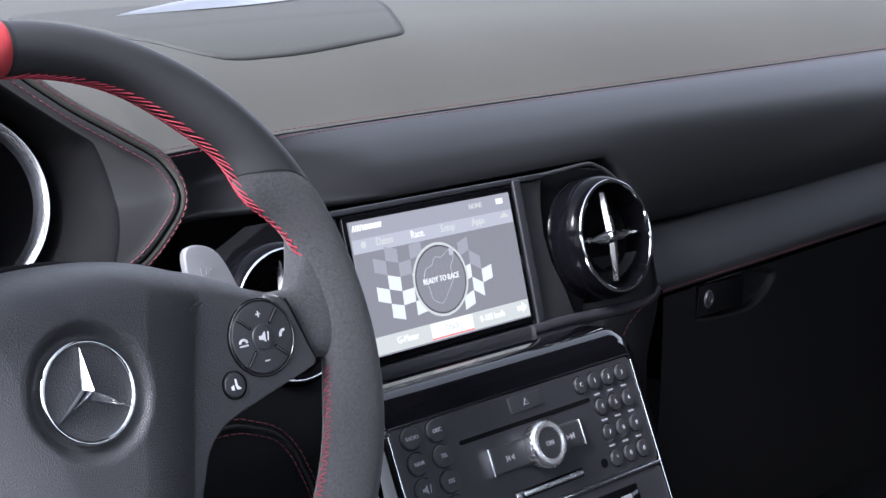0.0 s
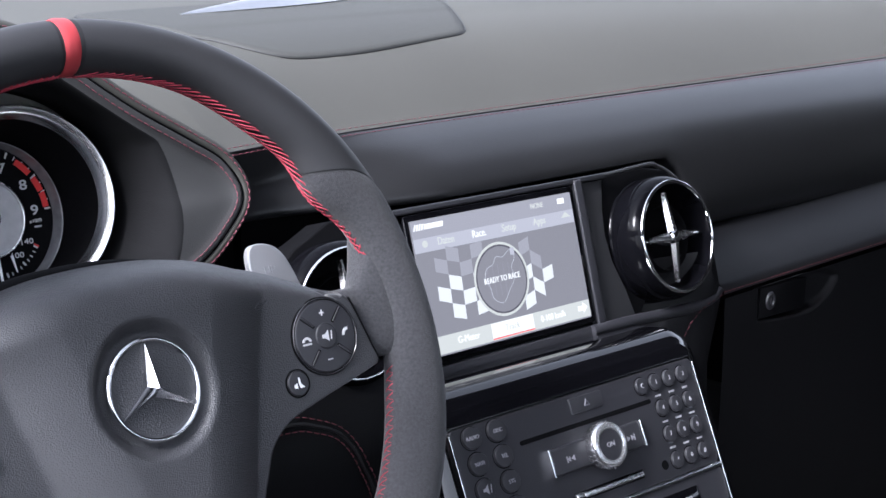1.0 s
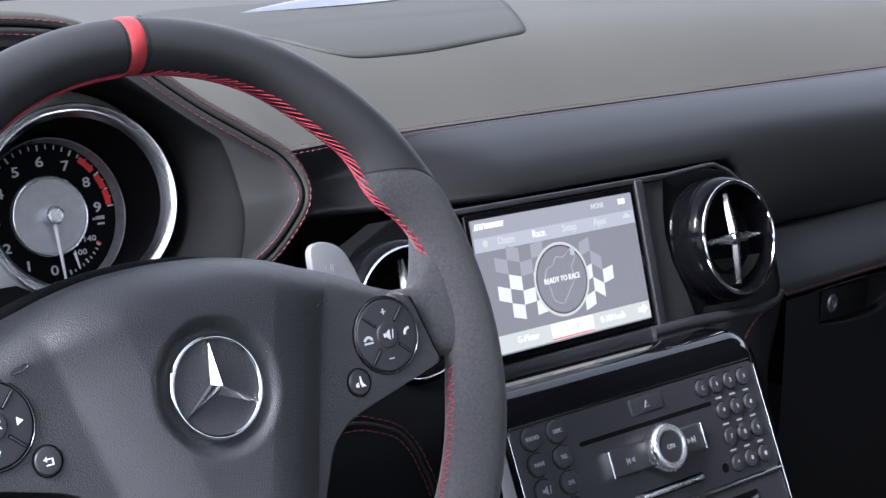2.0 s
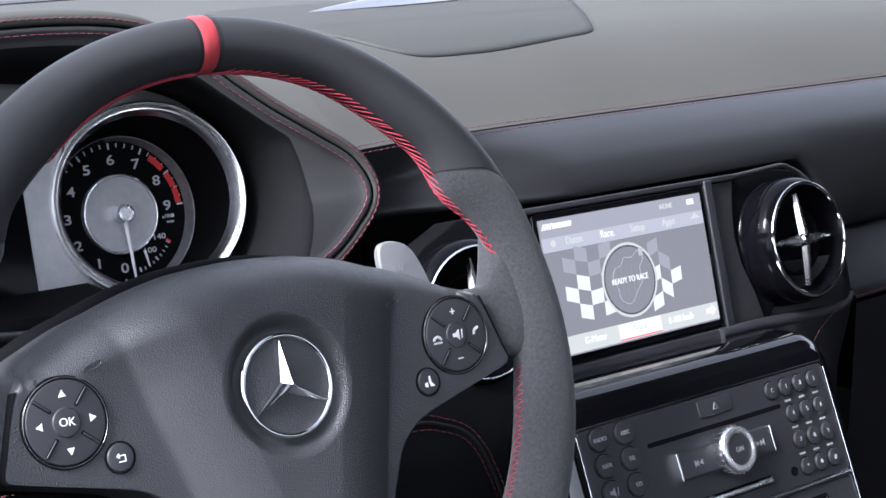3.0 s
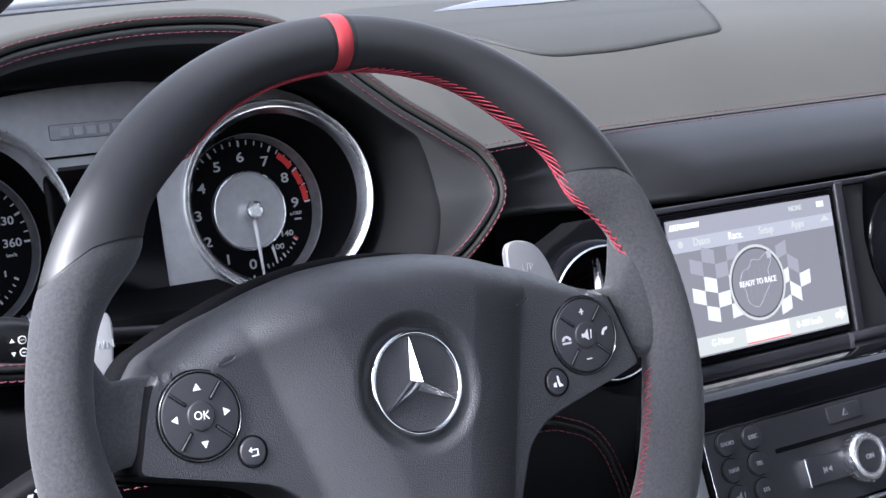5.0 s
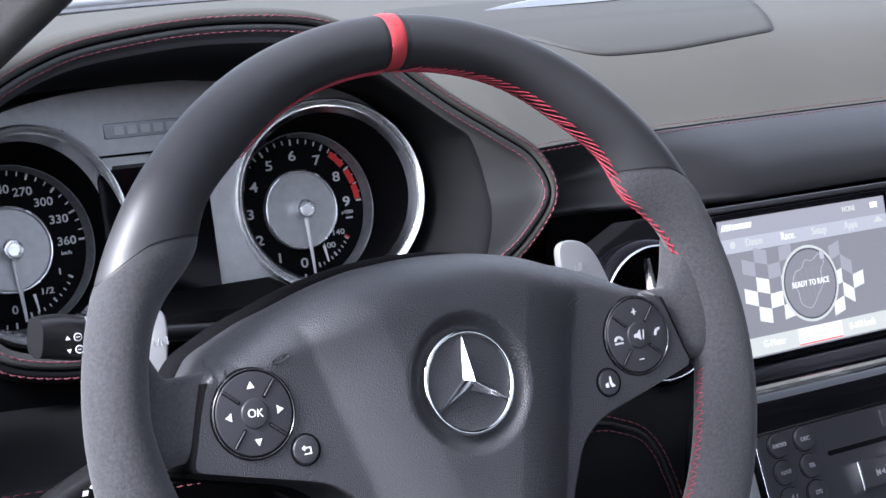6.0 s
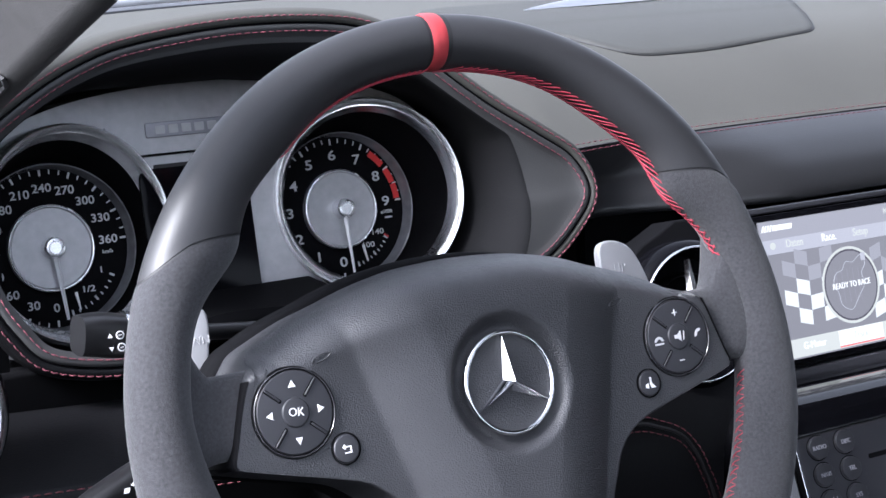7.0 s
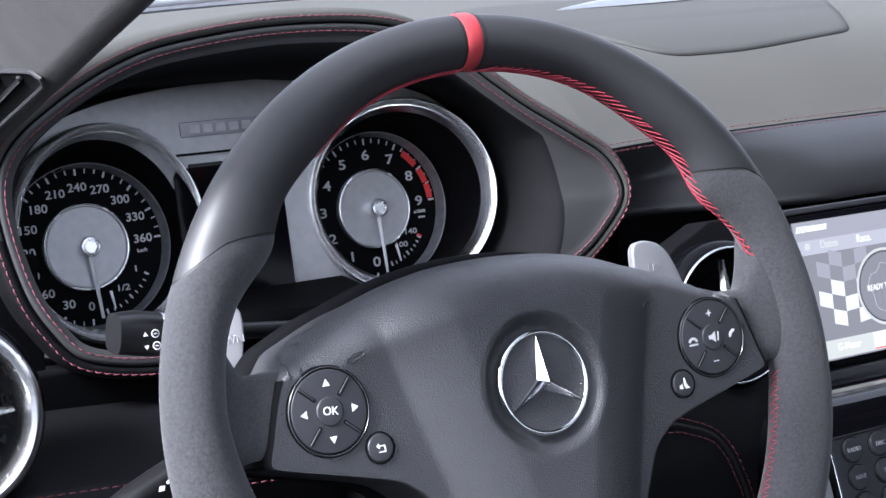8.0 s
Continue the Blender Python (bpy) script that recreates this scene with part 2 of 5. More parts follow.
def windscreen_foot(x):
    """How far ahead the dashboard reaches under the glass, and its height."""
    return 0.80 - (0.85 if x < CX else 0.45) * (x - CX) ** 2


def bonnet_rows():
    rows = []
    for i in range(13):
        x = CX - 0.80 + 1.6 * i / 12
        y0 = windscreen_foot(min(max(x, CX - 0.66), CX + 0.66)) + 0.05
        rows.append([(x, y0 + (2.1 - y0) * j / 14, 0.132 + 0.02 * math.sin(math.pi * i / 12) - 0.05 * (j / 14) ** 2 - 0.14 * (j / 14) ** 6) for j in range(15)])
    return rows


bonnet = part("bonnet", sheet(bonnet_rows())[0], PAINT)
bonnet.matrix_world = pose(0, 0, HUB)
bonnet.modifiers.new("thickness", "SOLIDIFY").thickness = 0.01
tagged(bonnet, "long white painted bonnet beyond the windscreen", "car bonnet", kind="structure")

cowl_rows = []
for i in range(25):
    x = CX - 0.66 + 1.32 * i / 24
    y = windscreen_foot(x)
    cowl_rows.append([(x, y - 0.012, 0.128), (x, y - 0.008, 0.141), (x, y + 0.004, 0.143), (x, y + 0.06, 0.136), (x, y + 0.062, 0.12)])
cowl = part("cowl", sheet(cowl_rows)[0], PANEL)
cowl.matrix_world = pose(0, 0, HUB)
cowl.modifiers.new("thickness", "SOLIDIFY").thickness = 0.004
tagged(cowl, "dark grey plastic strip along the foot of the windscreen", "cowl", kind="structure")


def shell(name, bm, mat, label):
    ob = part(name, bm, mat)
    ob.matrix_world = pose(0, 0, HUB)
    return tagged(ob, label, "car body", kind="structure")


shell("floor", box(-0.36, -1.0, -0.47, 1.30, 0.75, -0.43), CARPET, "black carpeted floor of the car")


def roof_piece(x0, x1, y0, y1):
    rows = []
    for i in range(13):
        x = x0 + (x1 - x0) * i / 12
        rows.append([(x, y0 + (y1 - y0) * j / 8, 0.43 - 0.14 * (max(0.0, x - 0.55) / 0.55) ** 2 - 0.06 * max(0.0, -0.06 - x) - 0.03 * ((y0 + (y1 - y0) * j / 8 + 0.53) / 0.53) ** 2) for j in range(9)])
    bm = sheet(rows)[0]
    return bm


# the roof's middle and passenger side, unseen, set for shade; driver's side open
shell("roof", roof_piece(0.16, 1.32, -1.06, 0.10), LINING, "unseen black roof lining that shades the passenger's side").modifiers.new("thickness", "SOLIDIFY").thickness = 0.03
# unseen walls; their height sets how much light comes in from behind
for nm, x0, x1, z1 in (("wall_rear_left", -0.45, 0.08, 0.10), ("wall_rear", 0.08, 0.72, 0.10), ("wall_rear_right", 0.72, 1.30, 0.10)):
    shell(nm, box(x0, -1.10, -0.43, x1, -1.06, z1), CARPET, "unseen black wall behind the seats that bounds the rear light")
# unseen low wall, added to keep ground light off the gauges
shell("wall_left", box(-0.58, -1.06, -0.47, -0.54, 0.75, 0.02), LEATHER, "unseen low wall that blocks light from the ground")
shell("wall_right", box(1.30, -1.06, -0.43, 1.34, 0.78, 0.10), LEATHER, "black leather passenger door panel")
shell("firewall", box(-0.36, 0.75, -0.43, 1.30, 0.78, 0.09), CARPET, "black carpeted bulkhead behind the dashboard")
shell("sill", box(-0.46, -1.04, -0.47, -0.37, 0.75, -0.30, 0.02), PLASTIC, "black door sill below the open door")
shell("kick_panel", box(-0.42, 0.12, -0.43, -0.38, 0.78, 0.06), CARPET, "black carpeted side of the driver's footwell")

# unseen plain dark walls, added to block low sky light; open above
for nm, b_ in (("wall_block_right", box(3.4, -4.0, -HUB, 3.6, 5.0, 0.6)), ("wall_block_back", box(-2.6, -3.6, -HUB, 3.4, -3.4, 0.35))):
    shell(nm, b_, BLOCK_WALL, "unseen dark wall that blocks low sky light")
# unseen windscreen frame, set forward to bound the sky's reflection in the console
hdr = spline([(-0.10, -0.04, 0.405), (0.10, 0.07, 0.412), (0.36, 0.11, 0.415), (0.62, 0.09, 0.41), (0.80, 0.02, 0.395), (0.934, -0.08, 0.375)], 40)
shell("windscreen_header", tube(hdr, 0.026, 12), HEADLINER, "unseen windscreen header that bounds the reflected sky")

# roof pillar beside the open door
P0, P1 = Vector((-0.214, 0.42, 0.0284)), Vector((-0.214, -0.40, 0.302))
along = (P1 - P0).normalized()
out_ = Vector((-0.55, 0.0, 0.83))
out_ = (out_ - along * out_.dot(along)).normalized()
away = along.cross(out_)
if away.y < 0:
    away = -away
pillar = thing("roof_pillar", "grey suede-covered roof pillar with a slotted demister outlet", "roof pillar")
section = round_rect(0.0, 0.0, 0.20, 0.035, 0.010)
part("lining", capped([[P0.lerp(P1, i / 8) + out_ * u + away * v for u, v in section] for i in range(9)]), HEADLINER, pillar)

slot0 = P0.lerp(P1, 0.456)
slot_frame = Matrix((-along, out_, -away)).transposed().to_4x4()
slot_frame.translation = slot0
if slot_frame.determinant() < 0:
    slot_frame = slot_frame @ Matrix.Diagonal((1, 1, -1, 1))


def on_pillar(name, outline, z0, z1, mat, parent, label=""):
    bm = prism(outline, z0, z1, 0.0004)
    bmesh.ops.transform(bm, matrix=slot_frame, verts=bm.verts)
    return part(name, bm, mat, parent, label)


side = 1 if (slot_frame @ Vector((0, 0, 1)) - slot0).dot(away) < 0 else -1
outlet = on_pillar("outlet", [(-0.0024, 0.0062), (0.0100, 0.0062), (0.20, 0.0085), (0.20, 0.070), (0.10, 0.0425), (0.0667, 0.0327), (0.004, 0.0126), (-0.0010, 0.0106), (-0.0030, 0.0085)], -0.002 * side, 0.0012 * side, BLACK, pillar, "black demister outlet")
for v0 in (0.0125, 0.0195, 0.0265, 0.0335):
    on_pillar("slat", round_rect((v0 - 0.0114) / 0.32 + 0.008, v0, 0.19, v0 + 0.0026, 0.0012, 3), 0.0012 * side, 0.0030 * side, PLASTIC, outlet)
part("outlet_lip", tube([slot_frame @ Vector((u, v, 0.0014 * side)) for u, v in ((0.19, 0.0064), (0.10, 0.0055), (0.010, 0.0045), (-0.0020, 0.0046), (-0.0046, 0.0076), (-0.0020, 0.0120), (0.004, 0.0144), (0.0667, 0.0345), (0.12, 0.050))], 0.0012, 6), PLASTIC, pillar, "dark lip round the outlet")

# ---- dashboard ----
dash = thing("dashboard", "black leather dashboard with red double stitching", "dashboard")


def seam_y(x):
    return 0.192 + 0.024 * (1 - math.exp(-max(0.0, x - 0.172) / 0.085)) + 0.012 * max(0.0, x - 0.3)


RISE = spline([(0.0, 0.0732, 0), (0.010, 0.0795, 0), (0.025, 0.0900, 0), (0.05, 0.105, 0), (0.08, 0.1185, 0), (0.12, 0.1275, 0), (0.17, 0.1325, 0), (0.24, 0.136, 0), (0.60, 0.140, 0)], 60)


def top_z(x, y):
    """The height of the dashboard's top."""
    k = y - seam_y(x)
    for p, q in zip(RISE, RISE[1:]):
        if q.x >= k:
            return p.y + (q.y - p.y) * (k - p.x) / (q.x - p.x)
    return 0.140


def top_row(x):
    y0 = max(windscreen_foot(min(x, CX + 0.70)), seam_y(x) + 0.1)
    # behind the instrument hood the pad begins further ahead
    y1 = seam_y(x) if x > 0.172 else 0.200 + 0.11 * min(1.0, max(0.0, (0.128 - x) / 0.03))
    row = [(x, y1 + (y0 - y1) * (j / 30) ** 1.6, 0) for j in range(31)]
    row = [(px, py, top_z(px, py)) for px, py, _ in row]
    return row + [(x, y0 + 0.02, 0.118)]


XS = [-0.34 + 1.64 * i / 82 for i in range(83)]
XS = sorted(XS + [0.1715, 0.1725] + [0.097 + 0.004 * i for i in range(9)])
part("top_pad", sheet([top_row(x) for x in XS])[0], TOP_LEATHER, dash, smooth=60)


def roll_profile(x):
    """The padded front edge below the seam; it reaches lower on the passenger's side."""
    s = seam_y(x) - 0.192
    near = min(1.0, max(0.0, (0.345 - x) / 0.165))
    near = 0.046 * near * near * (3 - 2 * near)
    low = min(1.0, max(0.0, (x - 0.575) / 0.05))
    low = low * low * (3 - 2 * low)
    base = [(0.1915, 0.0728), (0.183, 0.0687), (0.1705, 0.0608), (0.158, 0.0490), (0.1505, 0.0385), (0.1470, 0.0310), (0.1475, 0.0270), (0.154, 0.0250), (0.175, 0.0245)]
    deep = [(0.1915, 0.0728), (0.183, 0.0687), (0.1705, 0.0605), (0.1560, 0.0460), (0.1460, 0.0260), (0.1400, 0.0030), (0.1395, -0.0200), (0.147, -0.0340), (0.175, -0.0370)]
    drop = 0.030 * max(0.0, x - 0.60)
    out = []
    for i, ((y0, z0), (y1, z1)) in enumerate(zip(base, deep)):
        w = min(1.0, i / 3)
        out.append((min(y0 + near * w, max(y0, 0.1925 + 0.003 * max(0, i - 1))) + (y1 - y0) * low + s * (1 - 0.025 * i), z0 + (z1 - z0) * low - drop * (i / 8) ** 2))
    return out


def smooth_rows(profile, n):
    return [[Vector(p) for p in spline([(x, y, z) for y, z in profile(x)], n)] for x in XR]


XR = [0.175 + 1.125 * i / 120 for i in range(121)]
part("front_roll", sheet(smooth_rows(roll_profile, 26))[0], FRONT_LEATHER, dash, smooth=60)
# speaker grille let into the top
def on_top(x, y, lift):
    return (x, y, top_z(x, y) + lift)


GR = [(0.262, 0.372), (0.268, 0.3441), (0.2795, 0.310), (0.3000, 0.2895), (0.340, 0.2885), (0.3844, 0.2925), (0.4720, 0.3079), (0.4885, 0.3125), (0.4985, 0.3215), (0.5085, 0.3350), (0.5400, 0.378), (0.6216, 0.4964), (0.640, 0.560), (0.30, 0.560), (0.268, 0.46)]
gout = [Vector((p.x, p.y)) for p in spline([(x, y, 0) for x, y in GR], 150, closed=True)]
gmid = Vector((0.43, 0.42))
grows = []
for k in range(19):
    f = max(0.003, k / 18)
    grows.append([on_top(*(gmid + (p - gmid) * f), 0.0016) for p in gout])
grows.append([on_top(*(gmid + (p - gmid) * 1.004), 0.0008) for p in gout])
grows.append([on_top(*(gmid + (p - gmid) * 1.006), -0.002) for p in gout])
part("speaker_grille", capped(grows), GRILLE, dash, "flat grey perforated speaker cover", smooth=60)
part("grille_gap", tube([on_top(*(gmid + (p - gmid) * 1.008), 0.0002) for p in gout], 0.0009, 6, closed=True), GROOVE, dash)
blade = []
for i in range(41):
    f = i / 40
    x = 0.335 + 0.33 * f
    y = 0.4880 + 1.5 * max(0.0, x - 0.39) ** 2
    k = 0.03 + 0.97 * min(1.0, f / 0.26) ** 0.85
    z = top_z(x, y) + 0.0015
    blade.append([(x, y, z), (x, y - 0.0005 * k, z + 0.0012 * k), (x, y + 0.003 * k, z + 0.0060 * k), (x, y + 0.009 * k, z + 0.0095 * k), (x, y + 0.016 * k, z + 0.0090 * k), (x, y + 0.022 * k, z)])
part("trim_blade", capped(blade), SATIN, dash, "silver trim blade on the speaker cover")

tm = bmesh.new()
for off in (-0.0032, 0.0032):
    line, nrm = [], []
    for i in range(140):
        x = 0.18 + 1.11 * i / 139
        line.append((x, seam_y(x) + off, (top_z(x, seam_y(x) + off) if off > 0 else 0.0717) + 0.0001))
        nrm.append((0, -0.4, 0.9))
    stitches(tm, line, nrm, 0.0036, 0.0020, 0.00055, 0.0)
part("stitching", tm, THREAD, dash, "red double row of stitches")
part("seam_groove", tube([(0.17 + 1.12 * i / 60, seam_y(0.17 + 1.12 * i / 60), 0.0733) for i in range(61)], 0.00045, 6), GROOVE, dash)

# lower passenger side: a ledge and the glove box
XL = [0.576 + 0.72 * i / 36 for i in range(37)]


def ledge(x):
    up = 0.028 * (x - 0.60)
    return [(x, y, z + up) for y, z in ((0.185, -0.034), (0.160, -0.0400), (0.130, -0.0560), (0.1145, -0.0655), (0.1095, -0.0700), (0.1085, -0.0735))]


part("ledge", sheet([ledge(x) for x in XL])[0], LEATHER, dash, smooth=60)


def recess(x, z):
    """How deep the lid is dished round the latch: steep on the near side, a soft bowl towards the far end."""
    low = -0.105 - 0.004 * math.sin(math.pi * min(1.0, max(0.0, (x - 0.62) / 0.11)))
    tip = min(1.0, max(0.0, (x - 0.690) / 0.0385))
    top, low = -0.0765 - 0.008 * tip ** 2, low + 0.016 * tip ** 2
    inside = min(z - low, top - z, x - 0.6195, (0.7285 - x))
    f = min(1.0, max(0.0, inside / 0.004))
    return 0.009 * f * f * (3 - 2 * f) * (1 - 0.55 * tip)


GXS = [0.5765 + 0.00176 * i for i in range(100)] + [0.7525 + 0.5475 * i / 12 for i in range(1, 13)]
GZS = [-0.0770 - 0.0012 * j for j in range(29)] + [-0.1118 - 0.225 * j / 8 for j in range(1, 9)]
lid_y = lambda z: 0.1085 + 0.010 * ((-0.077 - z) / 0.26) ** 2 + 0.03 * ((-0.077 - z) / 0.26) ** 4
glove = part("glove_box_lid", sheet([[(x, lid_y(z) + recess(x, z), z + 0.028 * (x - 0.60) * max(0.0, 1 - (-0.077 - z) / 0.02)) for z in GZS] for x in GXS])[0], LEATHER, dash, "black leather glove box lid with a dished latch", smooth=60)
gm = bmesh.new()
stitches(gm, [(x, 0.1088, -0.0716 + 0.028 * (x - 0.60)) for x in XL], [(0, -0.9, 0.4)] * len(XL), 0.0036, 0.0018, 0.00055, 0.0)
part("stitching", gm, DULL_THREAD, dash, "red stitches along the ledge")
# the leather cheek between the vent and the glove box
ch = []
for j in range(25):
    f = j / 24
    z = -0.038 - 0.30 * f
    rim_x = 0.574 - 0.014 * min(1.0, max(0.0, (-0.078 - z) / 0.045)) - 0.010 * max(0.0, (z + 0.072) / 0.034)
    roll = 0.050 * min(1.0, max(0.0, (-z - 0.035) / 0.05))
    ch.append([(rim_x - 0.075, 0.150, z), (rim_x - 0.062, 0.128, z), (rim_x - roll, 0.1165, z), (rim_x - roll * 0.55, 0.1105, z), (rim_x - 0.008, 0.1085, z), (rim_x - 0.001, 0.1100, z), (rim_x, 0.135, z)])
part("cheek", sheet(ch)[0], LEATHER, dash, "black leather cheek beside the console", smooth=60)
cs = bmesh.new()
cl = spline([(0.574, 0.1088, -0.0742), (0.5595, 0.1082, -0.0767), (0.5456, 0.1090, -0.0834), (0.5338, 0.1105, -0.0951), (0.5300, 0.1115, -0.108), (0.529, 0.112, -0.14)], 40)
stitches(cs, cl, [(0, -1, 0.2)] * 40, 0.0036, 0.0018, 0.00055, 0.0004)
part("stitching", cs, DULL_THREAD, dash, "red stitches on the cheek")
# glove box latch, set in the dish
hd = part("latch_handle", prism([(0.6240, -0.0775), (0.6845, -0.0790), (0.6830, -0.1035), (0.6205, -0.1030)], -0.004, 0.0010, 0.0008), BLACK, dash, "black latch handle in the glove box lid")
hd.matrix_local = leaning(0, 0.1100, 0, 0)
part("lock", lathe([(0.0, 0.0016), (0.0030, 0.0016), (0.0036, 0.0026), (0.0052, 0.0026), (0.0060, 0.0010)], 36, turn=Matrix.Translation((0.6360, -0.0900, 0)) @ Matrix.Diagonal((1, 1.25, 1, 1))), PANEL, hd, "black ringed key lock")
flat("keyhole", round_rect(0.6355, -0.0925, 0.6365, -0.0875, 0.0003, 2), SILVER, hd, 0.0018)
part("lower_lip", tube(spline([(0.432, 0.1145, -0.0770), (0.470, 0.1145, -0.0772), (0.510, 0.1140, -0.0788), (0.545, 0.1130, -0.0788), (0.565, 0.1120, -0.0752), (0.573, 0.1125, -0.0690)], 40), 0.0044, 12), PANEL, dash, "charcoal lip under the vent")
# driver's side lower panel
knee = [[(x, y, z - 0.06 * (x + 0.228)) for y, z in ((0.200, -0.0280), (0.165, -0.0300), (0.150, -0.0320), (0.140, -0.0345), (0.128, -0.0375), (0.108, -0.0430), (0.1010, -0.0450), (0.0985, -0.0490), (0.102, -0.0560), (0.110, -0.066), (0.16, -0.20), (0.25, -0.33))] for x in [-0.40 + 0.45 * i / 9 for i in range(10)]]
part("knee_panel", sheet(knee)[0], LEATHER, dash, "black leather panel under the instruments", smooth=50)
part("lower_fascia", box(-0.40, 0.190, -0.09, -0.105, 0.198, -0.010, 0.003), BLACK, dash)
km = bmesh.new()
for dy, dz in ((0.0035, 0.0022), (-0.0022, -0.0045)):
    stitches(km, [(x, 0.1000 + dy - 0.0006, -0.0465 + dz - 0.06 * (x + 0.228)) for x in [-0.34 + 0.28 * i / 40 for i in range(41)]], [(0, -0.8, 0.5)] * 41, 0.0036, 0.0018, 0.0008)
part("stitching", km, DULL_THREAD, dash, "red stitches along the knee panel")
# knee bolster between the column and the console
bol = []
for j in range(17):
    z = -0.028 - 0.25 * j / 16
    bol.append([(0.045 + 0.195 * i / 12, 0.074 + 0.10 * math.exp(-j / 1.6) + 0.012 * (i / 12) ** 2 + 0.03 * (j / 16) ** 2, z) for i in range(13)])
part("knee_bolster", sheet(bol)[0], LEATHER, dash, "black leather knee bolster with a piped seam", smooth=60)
bp = spline([(0.060, 0.0, -0.0740), (0.110, 0.0, -0.0735), (0.1493, 0.0, -0.0754), (0.1651, 0.0, -0.0799), (0.1769, 0.0, -0.0850), (0.1845, 0.0, -0.0912), (0.1920, 0.0, -0.1018), (0.1979, 0.0, -0.1142), (0.2023, 0, -0.1228), (0.213, 0, -0.15), (0.220, 0, -0.18)], 70)


def on_bolster(p, lift):
    j = (-0.028 - p.z) / 0.25 * 16
    i = (p.x - 0.045) / 0.195 * 12
    return Vector((p.x, 0.074 + 0.10 * math.exp(-j / 1.6) + 0.012 * (i / 12) ** 2 + 0.03 * (j / 16) ** 2 - lift, p.z))


part("piping", tube([on_bolster(p, 0.0002) for p in bp], 0.0011, 8), GROOVE, dash)
bs = bmesh.new()
for off in (-0.0038, 0.0038):
    ln = []
    for i, p in enumerate(bp):
        t = (bp[min(i + 1, 69)] - bp[max(i - 1, 0)]).normalized()
        ln.append(on_bolster(p + Vector((-t.z, 0, t.x)) * off, 0.0006))
    stitches(bs, ln, [(0, -1, 0.1)] * 70, 0.0036, 0.0018, 0.0008)
part("stitching", bs, DULL_THREAD, dash, "red double row of stitches")
# wide backing closing the front
part("backing", box(0.20, 0.215, -0.16, 0.62, 0.225, 0.03), BLACK, dash)
part("backing", box(-0.42, 0.205, -0.14, -0.185, 0.212, 0.05), BLACK, dash)
part("backing", box(-0.40, 0.26, -0.16, 0.13, 0.27, -0.03), BLACK, dash)

# ---- instrument hood ----
hood = thing("instrument_hood", "black leather instrument hood with piped edge and red stitching", "instrument hood")
RIM = [(0.0, -0.004), (-0.045, -0.001), (-0.078, -0.001), (-0.104, -0.009), (-0.134, -0.0118), (-0.170, -0.0040), (-0.1860, 0.0120), (-0.1990, 0.0380), (-0.2062, 0.0820), (-0.1965, 0.1085), (-0.1690, 0.1295), (-0.135, 0.1470), (-0.1000, 0.1565),
       (-0.0355, 0.1625), (0.0300, 0.1585), (0.068, 0.1420), (0.0990, 0.1190), (0.1200, 0.1040), (0.150, 0.0853), (0.1735, 0.0690), (0.1840, 0.0480), (0.1725, 0.0295), (0.140, 0.0070), (0.085, -0.0050)]
N = 220
rim = [Vector((p.x, 0.178 + 0.2 * p.y, p.y)) for p in spline([(x, z, 0) for x, z in RIM], N, closed=True)]
mid = Vector((-0.02, 0.19, 0.055))


def swept(depth, grow, lower=0.0):
    ring = []
    for p in rim:
        q = p - mid
        ring.append(Vector((mid.x + q.x * grow, p.y + depth, mid.z + q.z * grow - lower)))
    return ring


def edge_off(dist, depth):
    """The rim moved inwards by dist in its own face, and back by depth."""
    ring = []
    for i, p in enumerate(rim):
        t = rim[(i + 1) % N] - rim[i - 1]
        nrm = Vector((-t.z, 0, t.x)).normalized()
        if nrm.dot(mid - p) < 0:
            nrm = -nrm
        ring.append(p + nrm * dist + Vector((0, depth, 0)))
    return ring


def lining(flat_by, bowl_by):
    """The lining from the piped edge to the instruments: flat leather first (flat_by 0 to 1), then a bowl round the two gauges (bowl_by 0 to 1)."""
    ring = []
    for p in edge_off(0.0080, 0.0):
        heart = Vector((min(max(p.x, -0.1324), 0.0596), 0, 0.0494))
        out = Vector((p.x - heart.x, 0, p.z - heart.z))
        lift = max(0.0, out.normalized().z)
        goal = heart + out.normalized() * (0.0645 + 0.0145 * lift ** 2 * min(1.0, max(0.0, (0.10 - p.x) / 0.14)))
        if out.z < 0 and -0.1324 < p.x < 0.0596:
            d = min(p.x + 0.1324, 0.0596 - p.x)
            goal.z = min(0.004, 0.0494 - math.sqrt(max(0.0, 0.0645 ** 2 - d * d)))
        y1 = 0.240 + 0.216 * (goal.z - 0.0494)
        reach = (Vector((goal.x, 0, goal.z)) - Vector((p.x, 0, p.z))).length
        ear = min(1.0, max(0.0, (p.x - 0.03) / 0.09))
        level = min(0.80, max(0.10, 1 - (0.030 - 0.015 * ear) / max(reach, 1e-6)))
        f = level * flat_by + (1 - level) * min(1.0, bowl_by)
        deep = 1 - math.sqrt(max(0.0, 1 - min(1.0, bowl_by) ** 2)) if bowl_by <= 1 else 1.25
        ring.append(Vector((p.x + (goal.x - p.x) * f, p.y + (y1 - p.y) * deep + 0.0010 + 0.002 * f, p.z + (goal.z - p.z) * f)))
    return ring


rings = [lining(1, 0.02), lining(1, 0.0), lining(0.75, 0.0), lining(0.5, 0.0), lining(0.25, 0.0), lining(0.0, 0.0), edge_off(0.0070, 0.0006), edge_off(0.0048, -0.0004), edge_off(0.003, -0.0010), edge_off(0.0012, -0.0010), edge_off(0.0004, 0.0006)]
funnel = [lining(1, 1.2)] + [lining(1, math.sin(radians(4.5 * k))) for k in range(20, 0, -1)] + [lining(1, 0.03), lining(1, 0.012)]
